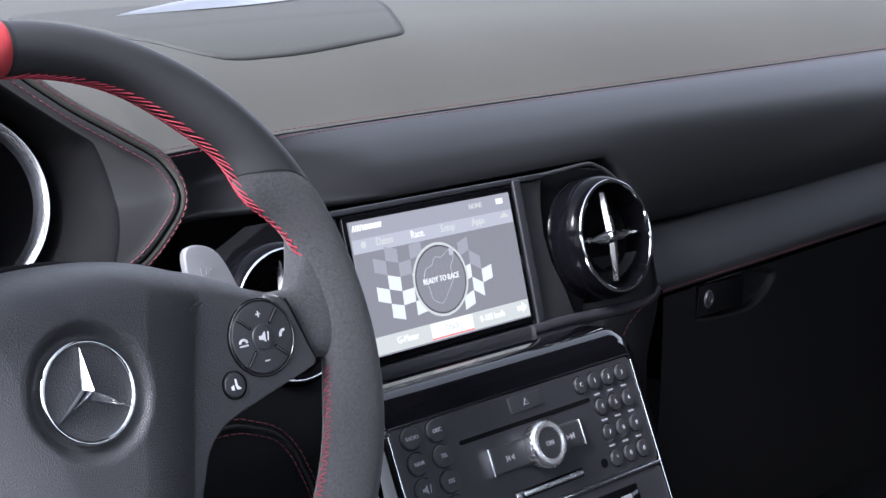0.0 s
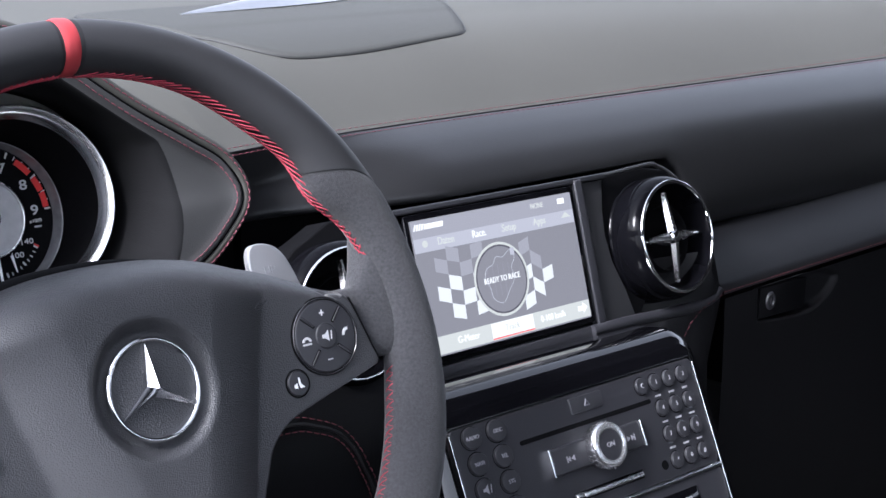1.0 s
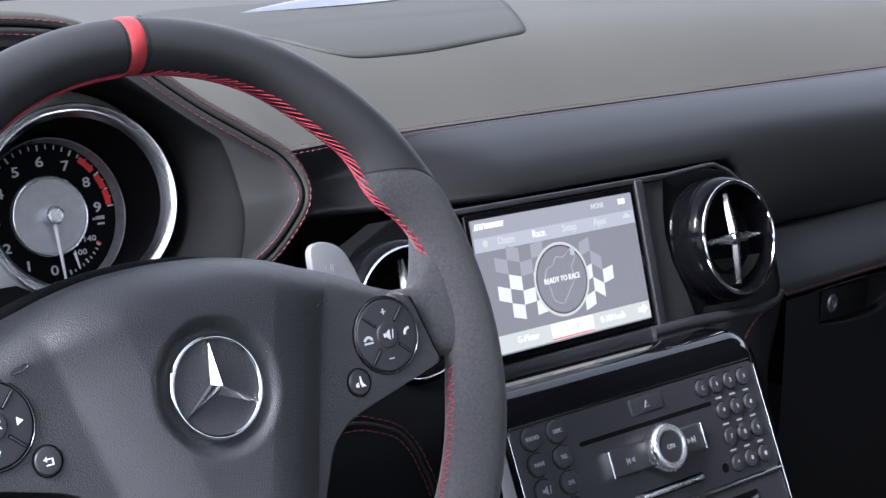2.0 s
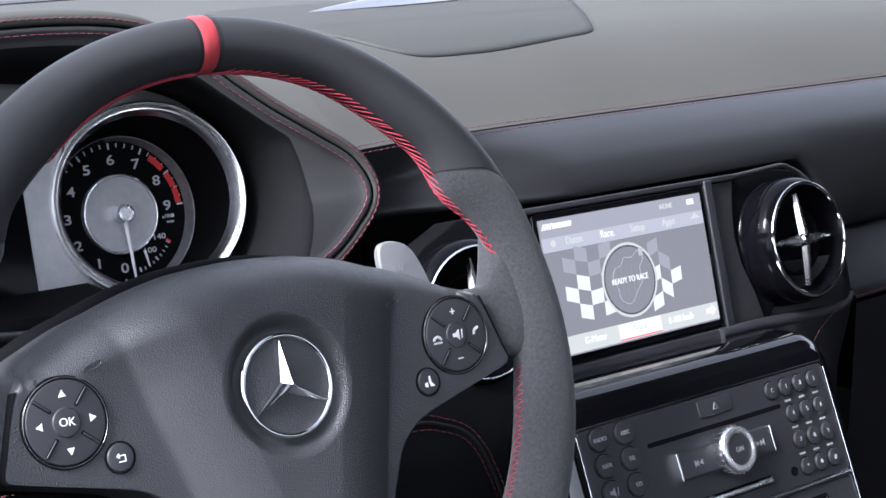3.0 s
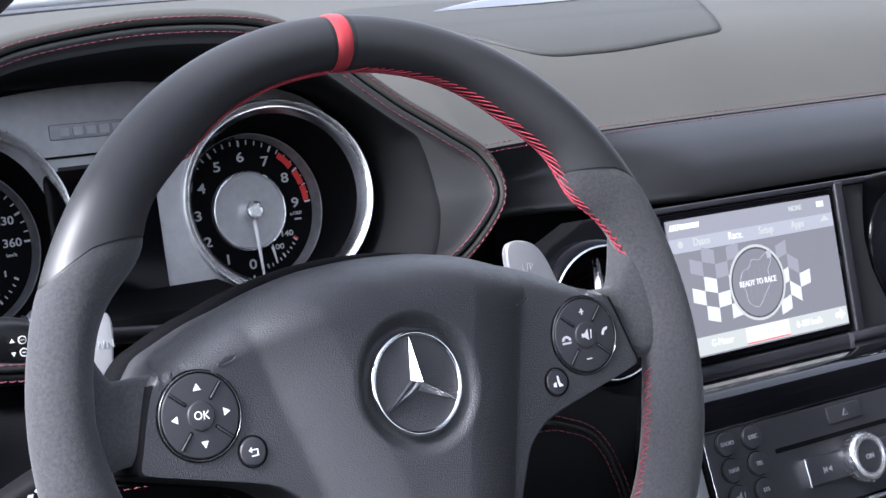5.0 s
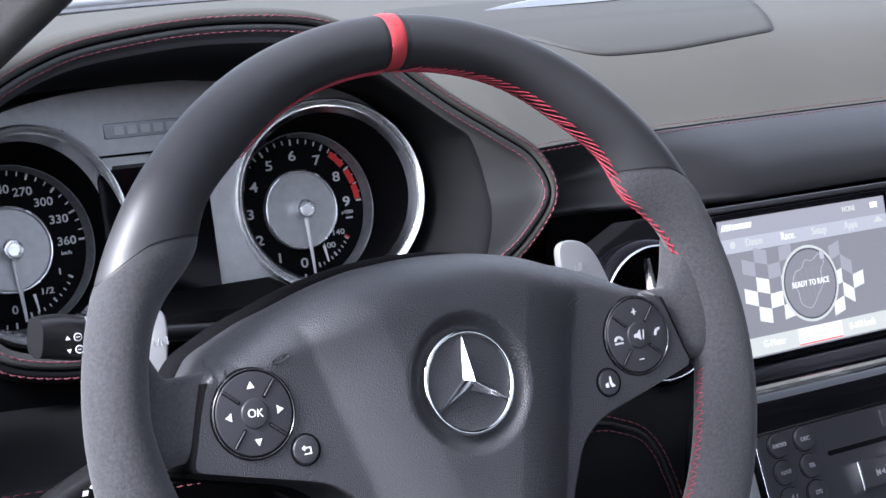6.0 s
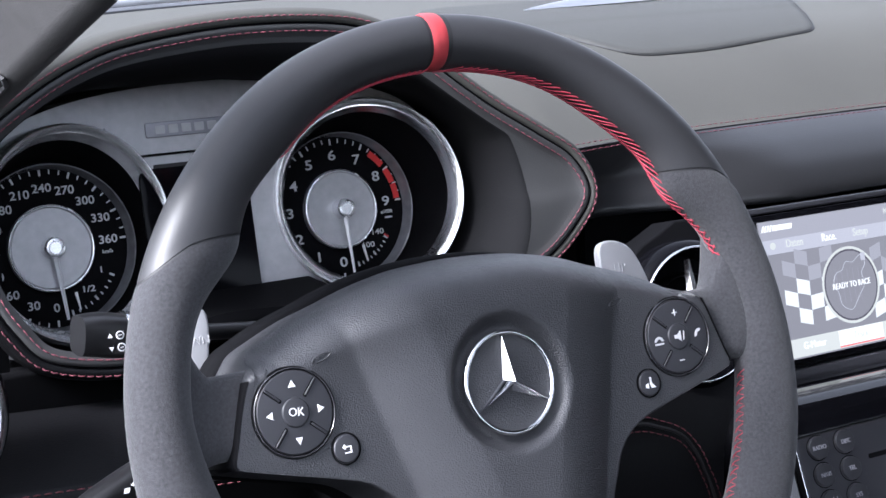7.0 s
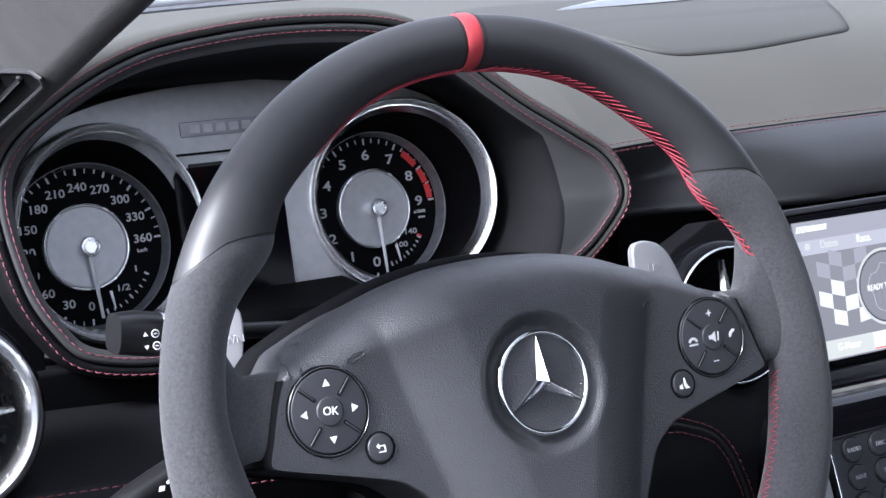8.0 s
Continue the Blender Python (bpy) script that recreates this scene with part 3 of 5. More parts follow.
foot0 = next(i for i, p in enumerate(rim) if p.x < -0.088)
foot1 = max(i for i, p in enumerate(rim) if p.x > 0.090)


def band(rows, lo, hi):
    """A stretch of a ring-shaped sheet."""
    return sheet([[ring[i % N] for i in range(lo, hi + 1)] for ring in rows])[0]


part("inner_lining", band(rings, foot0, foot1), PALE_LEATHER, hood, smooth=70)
# the bowl round the gauges, with the hood's shade in its leather tone
part("funnel", band(funnel, foot0, foot1), SHADED_FUNNEL, hood, "leather funnel round the gauges, made darker for its shade", smooth=70)
# bottom stretch in matt black: the wheel's shade put into colour
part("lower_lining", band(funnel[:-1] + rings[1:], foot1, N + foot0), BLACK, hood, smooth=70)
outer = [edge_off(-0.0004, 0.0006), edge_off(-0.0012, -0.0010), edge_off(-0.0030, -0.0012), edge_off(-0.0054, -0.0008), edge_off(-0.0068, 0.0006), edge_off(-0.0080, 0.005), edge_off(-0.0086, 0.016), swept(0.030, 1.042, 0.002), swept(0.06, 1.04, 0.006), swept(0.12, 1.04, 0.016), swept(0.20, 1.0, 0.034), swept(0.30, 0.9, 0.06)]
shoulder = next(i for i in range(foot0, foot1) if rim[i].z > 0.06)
# one skin in three tones: lit top, darker side and bottom for shade
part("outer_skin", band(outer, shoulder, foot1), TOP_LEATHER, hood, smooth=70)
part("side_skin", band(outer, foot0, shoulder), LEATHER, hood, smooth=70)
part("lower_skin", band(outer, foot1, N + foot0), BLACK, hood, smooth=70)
part("piping", tube(edge_off(0.0, 0.0004), 0.0007, 8, closed=True), BLACK, hood)
hm = bmesh.new()
for dist, dep in ((0.0046, -0.0005), (-0.0042, -0.0012)):
    line = edge_off(dist, dep)
    # none across the bottom, behind the steering column
    first = next(i for i, p in enumerate(line) if p.x < -0.088)
    last = max(i for i, p in enumerate(line) if p.x > 0.115)
    run_ = line[first:last + 1]
    side = [Vector((0, -1, 0.15)) if dist > 0 else (Vector((p.x - mid.x, 0, p.z - mid.z)).normalized() * 0.55 + Vector((0, -0.83, 0))) for p in run_]
    stitches(hm, run_, side, 0.0036, 0.0013, 0.0008, 0.0002)
part("stitching", hm, THREAD, hood, "red double row of stitches")

# ---- steering wheel ----
wheel = thing("steering_wheel", "black leather and grey suede sports steering wheel with red stitching", "steering wheel", leaning(0, 0, 0, 19.1) @ pose(0, 0, 0, 0, 0.55, 0))
RM, B0, C0 = 0.1720, 0.0012, -0.0131


def rim_point(th, ph, swell=0.0):
    """th round the wheel, ph round the rim: 0 outwards, 90 towards the driver. Thumb rests swell the inside at ten and two."""
    d = abs((th - 90 + 180) % 360 - 180)
    rest = 0.0046 * math.exp(-((d - 40) / 13) ** 2) + 0.0092 * math.exp(-((d - 57.5) / (7.5 if d < 57.5 else 8.5)) ** 2)
    rest += 0.0052 * min(1.0, max(0.0, (d - 86) / 16))
    turn_in = max(0.0, math.cos(radians(ph - 178))) ** 1.2
    low = min(1.0, max(0.0, (d - 75) / 30))
    a = radians(ph)
    r = (0.0139 + 0.0010 * low) * math.cos(a) - rest * turn_in
    h = (0.0139 + 0.0014 * low) * math.sin(a) + 0.003 * math.exp(-((d - 46) / 26) ** 2)
    rr = RM + r + (swell * math.cos(a))
    t = radians(th)
    return Vector((rr * math.cos(t), B0 + rr * math.sin(t), C0 + h + swell * math.sin(a)))


def rim_piece(th0, th1, lean0=0.0, lean1=0.0, swell=0.0, step=1.5, ends=True):
    """A stretch of the rim; lean: degrees by which its end is cut on the slant, from the inside to the outside."""
    n = max(4, int(abs(th1 - th0) / step))
    rows = []
    for i in range(n + 1):
        f = i / n
        ring = []
        for j in range(28):
            ph = 360 * j / 28
            s = math.cos(radians(ph))
            e = swell * min(1.0, 4 * min(f, 1 - f) * n / 4) if swell else 0
            ring.append(rim_point(th0 + lean0 * s + (th1 + lean1 * s - th0 - lean0 * s) * f, ph, e))
        rows.append(ring)
    return capped(rows)


# the slanted seams between leather and suede
part("leather_grip", rim_piece(31.6, 88.5, -6.3, 0, 0), RIM_LEATHER, wheel, "smooth black leather")
part("leather_grip", rim_piece(92.6, 149.8, 0, 6.7, 0), RIM_LEATHER, wheel, "smooth black leather")
part("centre_band", rim_piece(89.0, 91.9, 0, 0, 0.0006, 0.5), RED, wheel, "red leather marker band")
part("piping", rim_piece(88.2, 89.2, 0, 0, 0.0001, 0.4), GROOVE, wheel)
part("piping", rim_piece(91.7, 92.7, 0, 0, -0.0004, 0.2), GROOVE, wheel)
part("suede_grip", rim_piece(-62, 31.0, 0, -6.3, 0.0004), SUEDE, wheel, "grey suede")
part("suede_grip", rim_piece(150.4, 242, 6.7, 0, 0.0004), SUEDE, wheel, "grey suede")
part("lower_rim", rim_piece(242, 298, 0, 0, 0), RIM_LEATHER, wheel)
for lo, hi, l0 in ((30.9, 31.7, -6.3), (149.7, 150.5, 6.7)):
    part("seam", rim_piece(lo, hi, l0, l0, -0.0002, 0.3), GROOVE, wheel)


def seam_ph(th):
    """Where the cover's seam runs, round the rim's section: from the inside at the top towards the back at the sides."""
    return 193 + 20 * min(1.0, max(0.0, (92 - th) / 47)) + 8 * min(1.0, max(0.0, (45 - th) / 35))


def rim_stitch(th0, th1, step, ph0, ph1, reach=2.3, cross=True, r=0.00042):
    """Slanting threads that pull the cover's two edges together."""
    bm = bmesh.new()
    rnd = random.Random(int(th0 * 10))
    n = int(abs(th1 - th0) / step)
    sg = 1 if th1 > th0 else -1
    for i in range(n):
        a = th0 + sg * step * i + rnd.uniform(-0.08, 0.08)
        b = a + sg * reach * rnd.uniform(0.9, 1.1)
        e0, e1 = ph0 + rnd.uniform(-1.5, 1.5), ph1 + rnd.uniform(-1.5, 1.5)
        thread(bm, [rim_point(a, e0, 0.0002), rim_point(a * 0.65 + b * 0.35, e0 + (e1 - e0) * 0.35, 0.0009), rim_point(a * 0.35 + b * 0.65, e0 + (e1 - e0) * 0.65, 0.0009), rim_point(b, e1, 0.0002)], r)
        if cross:
            c = a + sg * 0.5 * step
            thread(bm, [rim_point(c, e1, 0.0002), rim_point(c + sg * 0.3, (e0 + e1) / 2, 0.0006), rim_point(c + sg * 0.6, e0, 0.0002)], r * 0.7)
    return bm


def rope_stitch(th0, th1, step, reach, outer, inner, r):
    """Slanting S-shaped threads that lace the cover's edges together along the rim's inside; outer, inner: degrees short of the outline."""
    bm = bmesh.new()
    rnd = random.Random(int(th0 * 10))
    n = int(abs(th1 - th0) / step)
    for i in range(n):
        a = th0 + (th1 - th0) * i / n
        edge_ph = seam_ph(a)
        grow = 0.5 + 0.5 * min(1.0, max(0.0, (88 - a) / 22))
        e1 = edge_ph - inner
        e0 = e1 - (outer - inner) * grow
        s0 = a + rnd.uniform(-0.12, 0.12)
        s1 = s0 - reach * rnd.uniform(0.92, 1.08)
        pts = []
        for f, g, up in ((0, 0.0, 0.0), (0.14, 0.02, 0.0007), (0.35, 0.24, 0.0011), (0.65, 0.76, 0.0011), (0.86, 0.98, 0.0007), (1, 1.0, 0.0)):
            pts.append(rim_point(s0 + (s1 - s0) * f, e1 + (e0 - e1) * g, up))
        thread(bm, pts, r)
        # the thread's return, half hidden
        thread(bm, [rim_point(s1 + 0.3, e0 + 1, 0.0001), rim_point(s1 + 0.9, e0 + 4, 0.0004), rim_point(s1 + 1.6, e0 + 9, 0.0001)], r * 0.7)
    return bm


def lace_stitch(th0, th1, step):
    """Thin crossed threads that leave the rim's edge and end in a knot of close stitches."""
    bm = bmesh.new()
    rnd = random.Random(7)
    a = th0
    while a > th1:
        g = (th0 - a) / (th0 - th1)
        close = 0.35 if g > 0.88 else 1.0
        mid_ph = seam_ph(a) - 24 - 14 * min(1.0, g * 1.7)
        half = 9.0 + 4.0 * g
        b = a - step * (1.35 if close == 1.0 else 0.6)
        for s0, s1 in ((-half, half), (half, -half)):
            e0, e1 = mid_ph + s0 + rnd.uniform(-1.5, 1.5), mid_ph + s1 + rnd.uniform(-1.5, 1.5)
            lift = 0.0009 if s0 < 0 else 0.0012
            thread(bm, [rim_point(a, e0, 0.0003), rim_point(a * 0.6 + b * 0.4, e0 * 0.6 + e1 * 0.4, lift), rim_point(a * 0.4 + b * 0.6, e0 * 0.4 + e1 * 0.6, lift), rim_point(b, e1, 0.0003)], 0.00034)
        a -= step * close
    return bm


part("stitching", rope_stitch(91, 32, 1.8, 6.4, 44, 9, 0.00043), ROPE, wheel, "red rope-like stitches")
part("stitching", lace_stitch(32, 10.0, 1.7), ROPE, wheel, "red crossed lacing on the suede")
part("stitching", rim_stitch(92, 126, 1.2, 170, 190, 2.8, False), ROPE, wheel, "red slanted stitches")
part("stitching", rim_stitch(-7, -58, 1.8, 168, 190, 1.6, True, 0.0003), ROPE, wheel, "red cross stitches")

# airbag cover
OUT = [(0, 0.0680), (0.026, 0.0668), (0.044, 0.0640), (0.060, 0.0602), (0.076, 0.0552), (0.092, 0.0505), (0.108, 0.0440), (0.1195, 0.0385), (0.1275, 0.0305), (0.1325, 0.0210), (0.1368, 0.0090), (0.1405, -0.0030), (0.1432, -0.0115), (0.1405, -0.0142),
       (0.122, -0.0195), (0.1018, -0.0250), (0.0825, -0.0308), (0.0725, -0.0365), (0.0650, -0.0440), (0.0590, -0.0560), (0.0540, -0.0670), (0.049, -0.085), (0.042, -0.108), (0.022, -0.117)]
OUT = OUT + [(0, -0.119)] + [(-a, b) for a, b in reversed(OUT[1:])]
edge = [Vector((p.x, p.y)) for p in spline([(a, b, 0) for a, b in OUT], 320, closed=True)]
HEART = Vector((0, -0.004))


def cover_c(a, b):
    """The height of the cover's face: a raised middle between two creases, a dished ring for the emblem."""
    crease = max(0.045, 0.0672 + 0.29 * b)
    over = abs(a) - crease
    fade = min(1.0, max(0.0, (0.070 - b) / 0.066))
    fade = fade * (2 - fade)
    reach = crease - 0.0006 * math.log1p(math.exp(min(60.0, -over / 0.0006)))
    c = 0.0045 - fade * (0.0135 * (max(0.0, reach) / crease) ** 2.6 - 0.030 * max(0.0, over))
    wing = min(1.0, max(0.0, over / 0.030)) * min(1.0, fade * 1.2)
    c += 0.03 * wing * (b - 0.008)
    r = math.hypot(a, b - 0.001)
    f = min(1.0, max(0.0, (0.0355 - r) / 0.0088))
    return c - 0.0070 * f * f * (3 - 2 * f)


E2 = np.array([tuple(p) for p in edge])
tang = np.roll(E2, -1, 0) - np.roll(E2, 1, 0)
EN = np.stack([tang[:, 1], -tang[:, 0]], 1) / np.linalg.norm(tang, axis=1)[:, None]
EN *= np.sign((EN * (E2 - np.array((0, -0.004)))).sum(1))[:, None]


def edge_drop(q):
    """The rolled edge: broad and deep along the top, narrow elsewhere."""
    d2 = ((E2 - np.array((q.x, q.y))) ** 2).sum(1)
    k = int(d2.argmin())
    up = min(1.0, max(0.0, (EN[k, 1] - 0.36) / 0.45))
    up = up * up * (3 - 2 * up)
    wide, deep = 0.0014 + (0.030 - 0.10 * min(0.12, abs(q.x))) * up, 0.0022 + 0.0468 * up
    u = max(0.0, 1 - math.sqrt(d2[k]) / wide)
    return deep * (1 - math.sqrt(max(0.0, 1 - u * u)))


rows = []
K = 84
for k in range(K + 1):
    s = k / K
    s = 1 - (1 - s) ** 1.25
    ring = []
    for p in edge:
        q = HEART + (p - HEART) * max(s, 0.002)
        ring.append(Vector((q.x, q.y, cover_c(q.x, q.y) - edge_drop(q))))
    rows.append(ring)
rows.append([Vector((HEART.x + (p.x - HEART.x) * 0.992, HEART.y + (p.y - HEART.y) * 0.985, -0.058)) for p in edge])
cover = part("airbag_cover", capped(rows), VINYL, wheel, "grained black airbag cover", smooth=50)


for s in (1, -1):
    gap = sorted((p for p in edge if s * p.x > 0.117 and -0.0138 < p.y < 0.026), key=lambda p: p.y)
    lips = [(0.990, -0.0004), (0.993, 0.0002), (1.001, -0.0003), (1.005, -0.0016), (1.007, -0.006), (1.007, -0.030)]
    part("cover_gap", sheet([[(p.x * k, p.y, cover_c(p.x, p.y) + d) for p in gap] for k, d in lips])[0], BLACK, wheel)


def wheel_spoke(s):
    """A suede arm from the cover to the rim, with a small fillet where it meets the rim."""
    rows = []
    for i in range(21):
        f = i / 20
        a = 0.108 + 0.058 * f
        fil = min(1.3, max(0.0, (a - (0.1410 if s > 0 else 0.1450)) / 0.0115) ** 1.6)
        top = 0.0300 - 0.0005 * min(1.0, f / 0.55) + 0.024 * fil
        low = -0.0090 - 0.002 * fil
        c = -0.0205 + 0.0035 * f
        h = 0.0085 + 0.002 * min(1.5, fil)
        ring = []
        for j in range(28):
            t = 2 * math.pi * j / 28
            cy, sy = math.cos(t), math.sin(t)
            b = (top + low) / 2 + (top - low) / 2 * math.copysign(abs(cy) ** 0.55, cy)
            ring.append(Vector((s * a, b, c + h * math.copysign(abs(sy) ** 0.55, sy))))
        rows.append(ring)
    return capped(rows)


for s in (1, -1):
    part("spoke", wheel_spoke(s), SUEDE, wheel, "grey suede")
# lower spokes
for s in (1, -1):
    path = [(s * (0.030 + 0.05 * f), -0.085 - 0.055 * f, -0.018) for f in (0, 0.5, 1)]
    part("lower_spoke", tube(path, 0.011, 12), PLASTIC, wheel)
part("hub_shroud", lathe([(0.0, -0.028), (0.055, -0.028), (0.062, -0.040), (0.055, -0.075), (0.0, -0.08)], 48), PLASTIC, wheel)
# the wide inner frame behind the cover
back = [(a * 1.012, b * 1.06 if b > 0 else b) for a, b in ((p.x, p.y) for p in edge)]
part("back_cover", prism(back, -0.072, -0.052, 0.006), BLACK, wheel)

# emblem
emblem = part("emblem", prism(ellipse(0, 0, 0.0240, n=64), -0.0030, -0.0008), VINYL, wheel, "black disc with a chrome ring and three-armed star")
emblem.location = (0, 0.001, 0)
part("ring", lathe([(0.0243 + 0.0013 * math.cos(t), 0.0002 + 0.0014 * math.sin(t)) for t in [2 * math.pi * i / 20 for i in range(20)]], 128, close=True), CHROME, emblem)
for k in range(3):
    t = radians(90 + 120 * k)
    u, v = Vector((math.cos(t), math.sin(t), 0)), Vector((-math.sin(t), math.cos(t), 0))
    bm = bmesh.new()
    tip, root, l, r_ = u * 0.0240, Vector((0, 0, 0.0058)), (u * 0.5 + v * 0.866) * 0.0038, (u * 0.5 - v * 0.866) * 0.0038
    vs = [bm.verts.new(q) for q in (tip + Vector((0, 0, 0.0006)), root, l, r_, tip + Vector((0, 0, -0.0008)), Vector((0, 0, -0.001)))]
    for f in ((0, 1, 2), (1, 0, 3), (0, 2, 4), (3, 0, 4), (2, 5, 4), (5, 3, 4), (1, 3, 5), (2, 1, 5)):
        bm.faces.new([vs[i] for i in f])
    part("star_arm", bm, CHROME, emblem, smooth=5)


# key pads
def on_cover(x, y, lift):
    """A frame that lies on the cover's face."""
    e = 0.008
    tip = math.degrees(math.atan((cover_c(x, y + e) - cover_c(x, y - e)) / (2 * e)))
    lean = -math.degrees(math.atan((cover_c(x + e, y) - cover_c(x - e, y)) / (2 * e)))
    return pose(x, y, cover_c(x, y) + lift, tip, lean, 0)


def key_pad(cx, cy):
    pad = part("key_pad", prism(ellipse(0, 0, 0.0191, n=64), -0.004, 0.0014, 0.0007), BUTTON, wheel, "round four-way key pad")
    pad.matrix_local = on_cover(cx, cy, 0.0004)
    part("ring_groove", lathe([(0.0191, -0.003), (0.0192, 0.0004), (0.0196, 0.0004), (0.0197, -0.003)], 72), BLACK, pad)
    part("pad_ring", lathe([(0.0196, -0.003), (0.0197, 0.0009), (0.0200, 0.0013), (0.0203, 0.0010), (0.0204, -0.003)], 72), PADRING, pad)
    part("outer_groove", lathe([(0.0204, -0.003), (0.0205, 0.0003), (0.0210, 0.0003), (0.0211, -0.003)], 72), BLACK, pad)
    for a in (45, 135, 225, 315):
        turn = pose(0, 0, 0, 0, 0, a + 4)
        bm = prism(round_rect(0.0084, -0.0009, 0.0184, 0.0009, 0.0006, 3), 0.0008, 0.00155)
        bmesh.ops.transform(bm, matrix=turn, verts=bm.verts)
        slot = part("divider", bm, BLACK, pad)
        bm = prism(round_rect(0.0092, -0.0005, 0.0182, 0.0004, 0.0003, 3), 0.0012, 0.0021, 0.0003)
        bmesh.ops.transform(bm, matrix=turn, verts=bm.verts)
        part("rib", bm, BUTTON, slot)
    part("centre_key", prism(ellipse(0, 0, 0.0068, n=40), 0, 0.0024, 0.0008), BUTTON, pad)
    return pad, 0.0014


def tri(cx, cy, r, turn):
    return [(cx + r * math.cos(radians(turn + 120 * i)), cy + r * math.sin(radians(turn + 120 * i))) for i in range(3)]


pad_l, zt = key_pad(-0.1105, 0.0069)
for a in (90, 0, 180, 270):
    t = radians(a - 1)
    flat("arrow", tri(0.0125 * math.cos(t), 0.0125 * math.sin(t), 0.0021, a - 1), WHITE, pad_l, zt)
words("print", "OK", 0.0054, WHITE, pad_l, 0, 0, zt + 0.0010, turn=-6)
pad_r, zt = key_pad(0.1105, 0.0068)
flat("plus", round_rect(-0.0016, 0.0122, 0.0016, 0.0128, 0.0002, 2), DIALPRINT, pad_r, zt)
flat("plus", round_rect(-0.0003, 0.0109, 0.0003, 0.0141, 0.0002, 2), DIALPRINT, pad_r, zt + 0.0001)
flat("minus", round_rect(-0.0016, -0.0128, 0.0016, -0.0122, 0.0002, 2), DIALPRINT, pad_r, zt)
arc = lambda cx, cy, r0, r1, a0, a1, n=10: [(cx + r1 * math.cos(radians(a0 + (a1 - a0) * i / n)), cy + r1 * math.sin(radians(a0 + (a1 - a0) * i / n))) for i in range(n + 1)] + [(cx + r0 * math.cos(radians(a1 + (a0 - a1) * i / n)), cy + r0 * math.sin(radians(a1 + (a0 - a1) * i / n))) for i in range(n + 1)]
flat("handset", arc(-0.0125, -0.0014, 0.0017, 0.0030, 10, 170), DIALPRINT, pad_r, zt)
flat("handset", round_rect(-0.0153, -0.0028, -0.0097, -0.0018, 0.0004, 2), DIALPRINT, pad_r, zt)
flat("handset", arc(0.0140, -0.0012, 0.0020, 0.0034, 80, 190), DIALPRINT, pad_r, zt)
flat("speaker_mark", [(-0.003, -0.001), (-0.0012, -0.001), (0.001, -0.0028), (0.001, 0.0028), (-0.0012, 0.001), (-0.003, 0.001)], DIALPRINT, pad_r, zt + 0.0010)
flat("speaker_mark", [(0.0022, -0.0022), (0.0027, -0.0022), (0.0035, 0.0024), (0.0030, 0.0024)], DIALPRINT, pad_r, zt + 0.0010)
for s in (-1, 1):
    k = part("round_key", prism(ellipse(0, 0, 0.0066, n=40), -0.004, 0.0012, 0.0009), BUTTON, wheel)
    k.matrix_local = on_cover(s * 0.0878, -0.0139, 0.0003)
    part("key_ring", lathe([(0.0068, -0.003), (0.0070, 0.0005), (0.0075, 0.0004), (0.0077, -0.003)], 40), BLACK, k)
    if s < 0:
        flat("return_mark", [(x * 0.78, y * 0.78) for x, y in ((-0.0032, 0.0010), (-0.0012, 0.0026), (-0.0012, 0.0014), (0.0028, 0.0014), (0.0028, -0.0028), (-0.0018, -0.0028), (-0.0018, -0.0021), (0.0021, -0.0021), (0.0021, 0.0007), (-0.0012, 0.0007), (-0.0012, -0.0006))], WHITE, k, 0.0012)
    else:
        flat("voice_mark", [(-0.0030, -0.0006), (-0.0012, 0.0002), (-0.0012, -0.0026), (-0.0030, -0.0022)], WHITE, k, 0.0012)
        flat("voice_mark", [(0.0000, 0.0030), (0.0008, 0.0030), (0.0012, -0.0004), (0.0032, -0.0026), (0.0006, -0.0026), (-0.0002, -0.0004)], WHITE, k, 0.0012)
for ma, mb in ((-0.093, 0.029), (0.075, 0.030)):
    ring_ = [(ma + 0.0046 * math.cos(t) + 0.0010 * math.sin(t), mb + 0.0017 * math.sin(t) + 0.0008 * math.cos(t)) for t in [2 * math.pi * i / 28 for i in range(28)]]
    part("embossed_oval", tube([(a, b, cover_c(a, b)) for a, b in ring_], 0.00035, 5, closed=True), VINYL, cover)
words("embossed_word", "AIRBAG", 0.0080, VINYL, wheel, 0.004, -0.0555, 0.0018)


# gear paddles behind the rim
def paddle(s, word):
    if s > 0:
        pts = [(0.113, 0.020), (0.1165, 0.0450), (0.1180, 0.0615), (0.1235, 0.0662), (0.1330, 0.0650), (0.1405, 0.0600), (0.1455, 0.0505), (0.1500, 0.0360), (0.155, 0.020)]
    else:
        pts = [(0.126, 0.006), (0.1225, 0.0300), (0.1192, 0.0480), (0.1180, 0.0565), (0.1195, 0.0635), (0.1280, 0.0660), (0.1400, 0.0600), (0.1460, 0.0500), (0.1500, 0.0360), (0.150, 0.006)]
    ol = [(p.x, p.y) for p in spline([(a * s, b, 0) for a, b in pts], 56, closed=True)]
    pd = part("shift_paddle", prism(ol, -0.0750, -0.0705, 0.0015), PADDLE, wheel, "satin aluminium gear paddle")
    words("embossed_word", word, 0.0068 if s > 0 else 0.0056, EMBOSS, pd, 0.1302 if s > 0 else -0.1285, 0.0499 if s > 0 else 0.0487, -0.0703)
    part("arm", tube([(s * 0.05, 0.022, -0.078), (s * 0.09, 0.028, -0.077), (s * 0.130, 0.036, -0.0755)], 0.005, 10), PLASTIC, pd)
    return pd


paddle(1, "UP")
paddle(-1, "DOWN")

# ---- centre: screen, vents, control panel ----
SCR_W, SCR_H = 0.1524, 0.0914
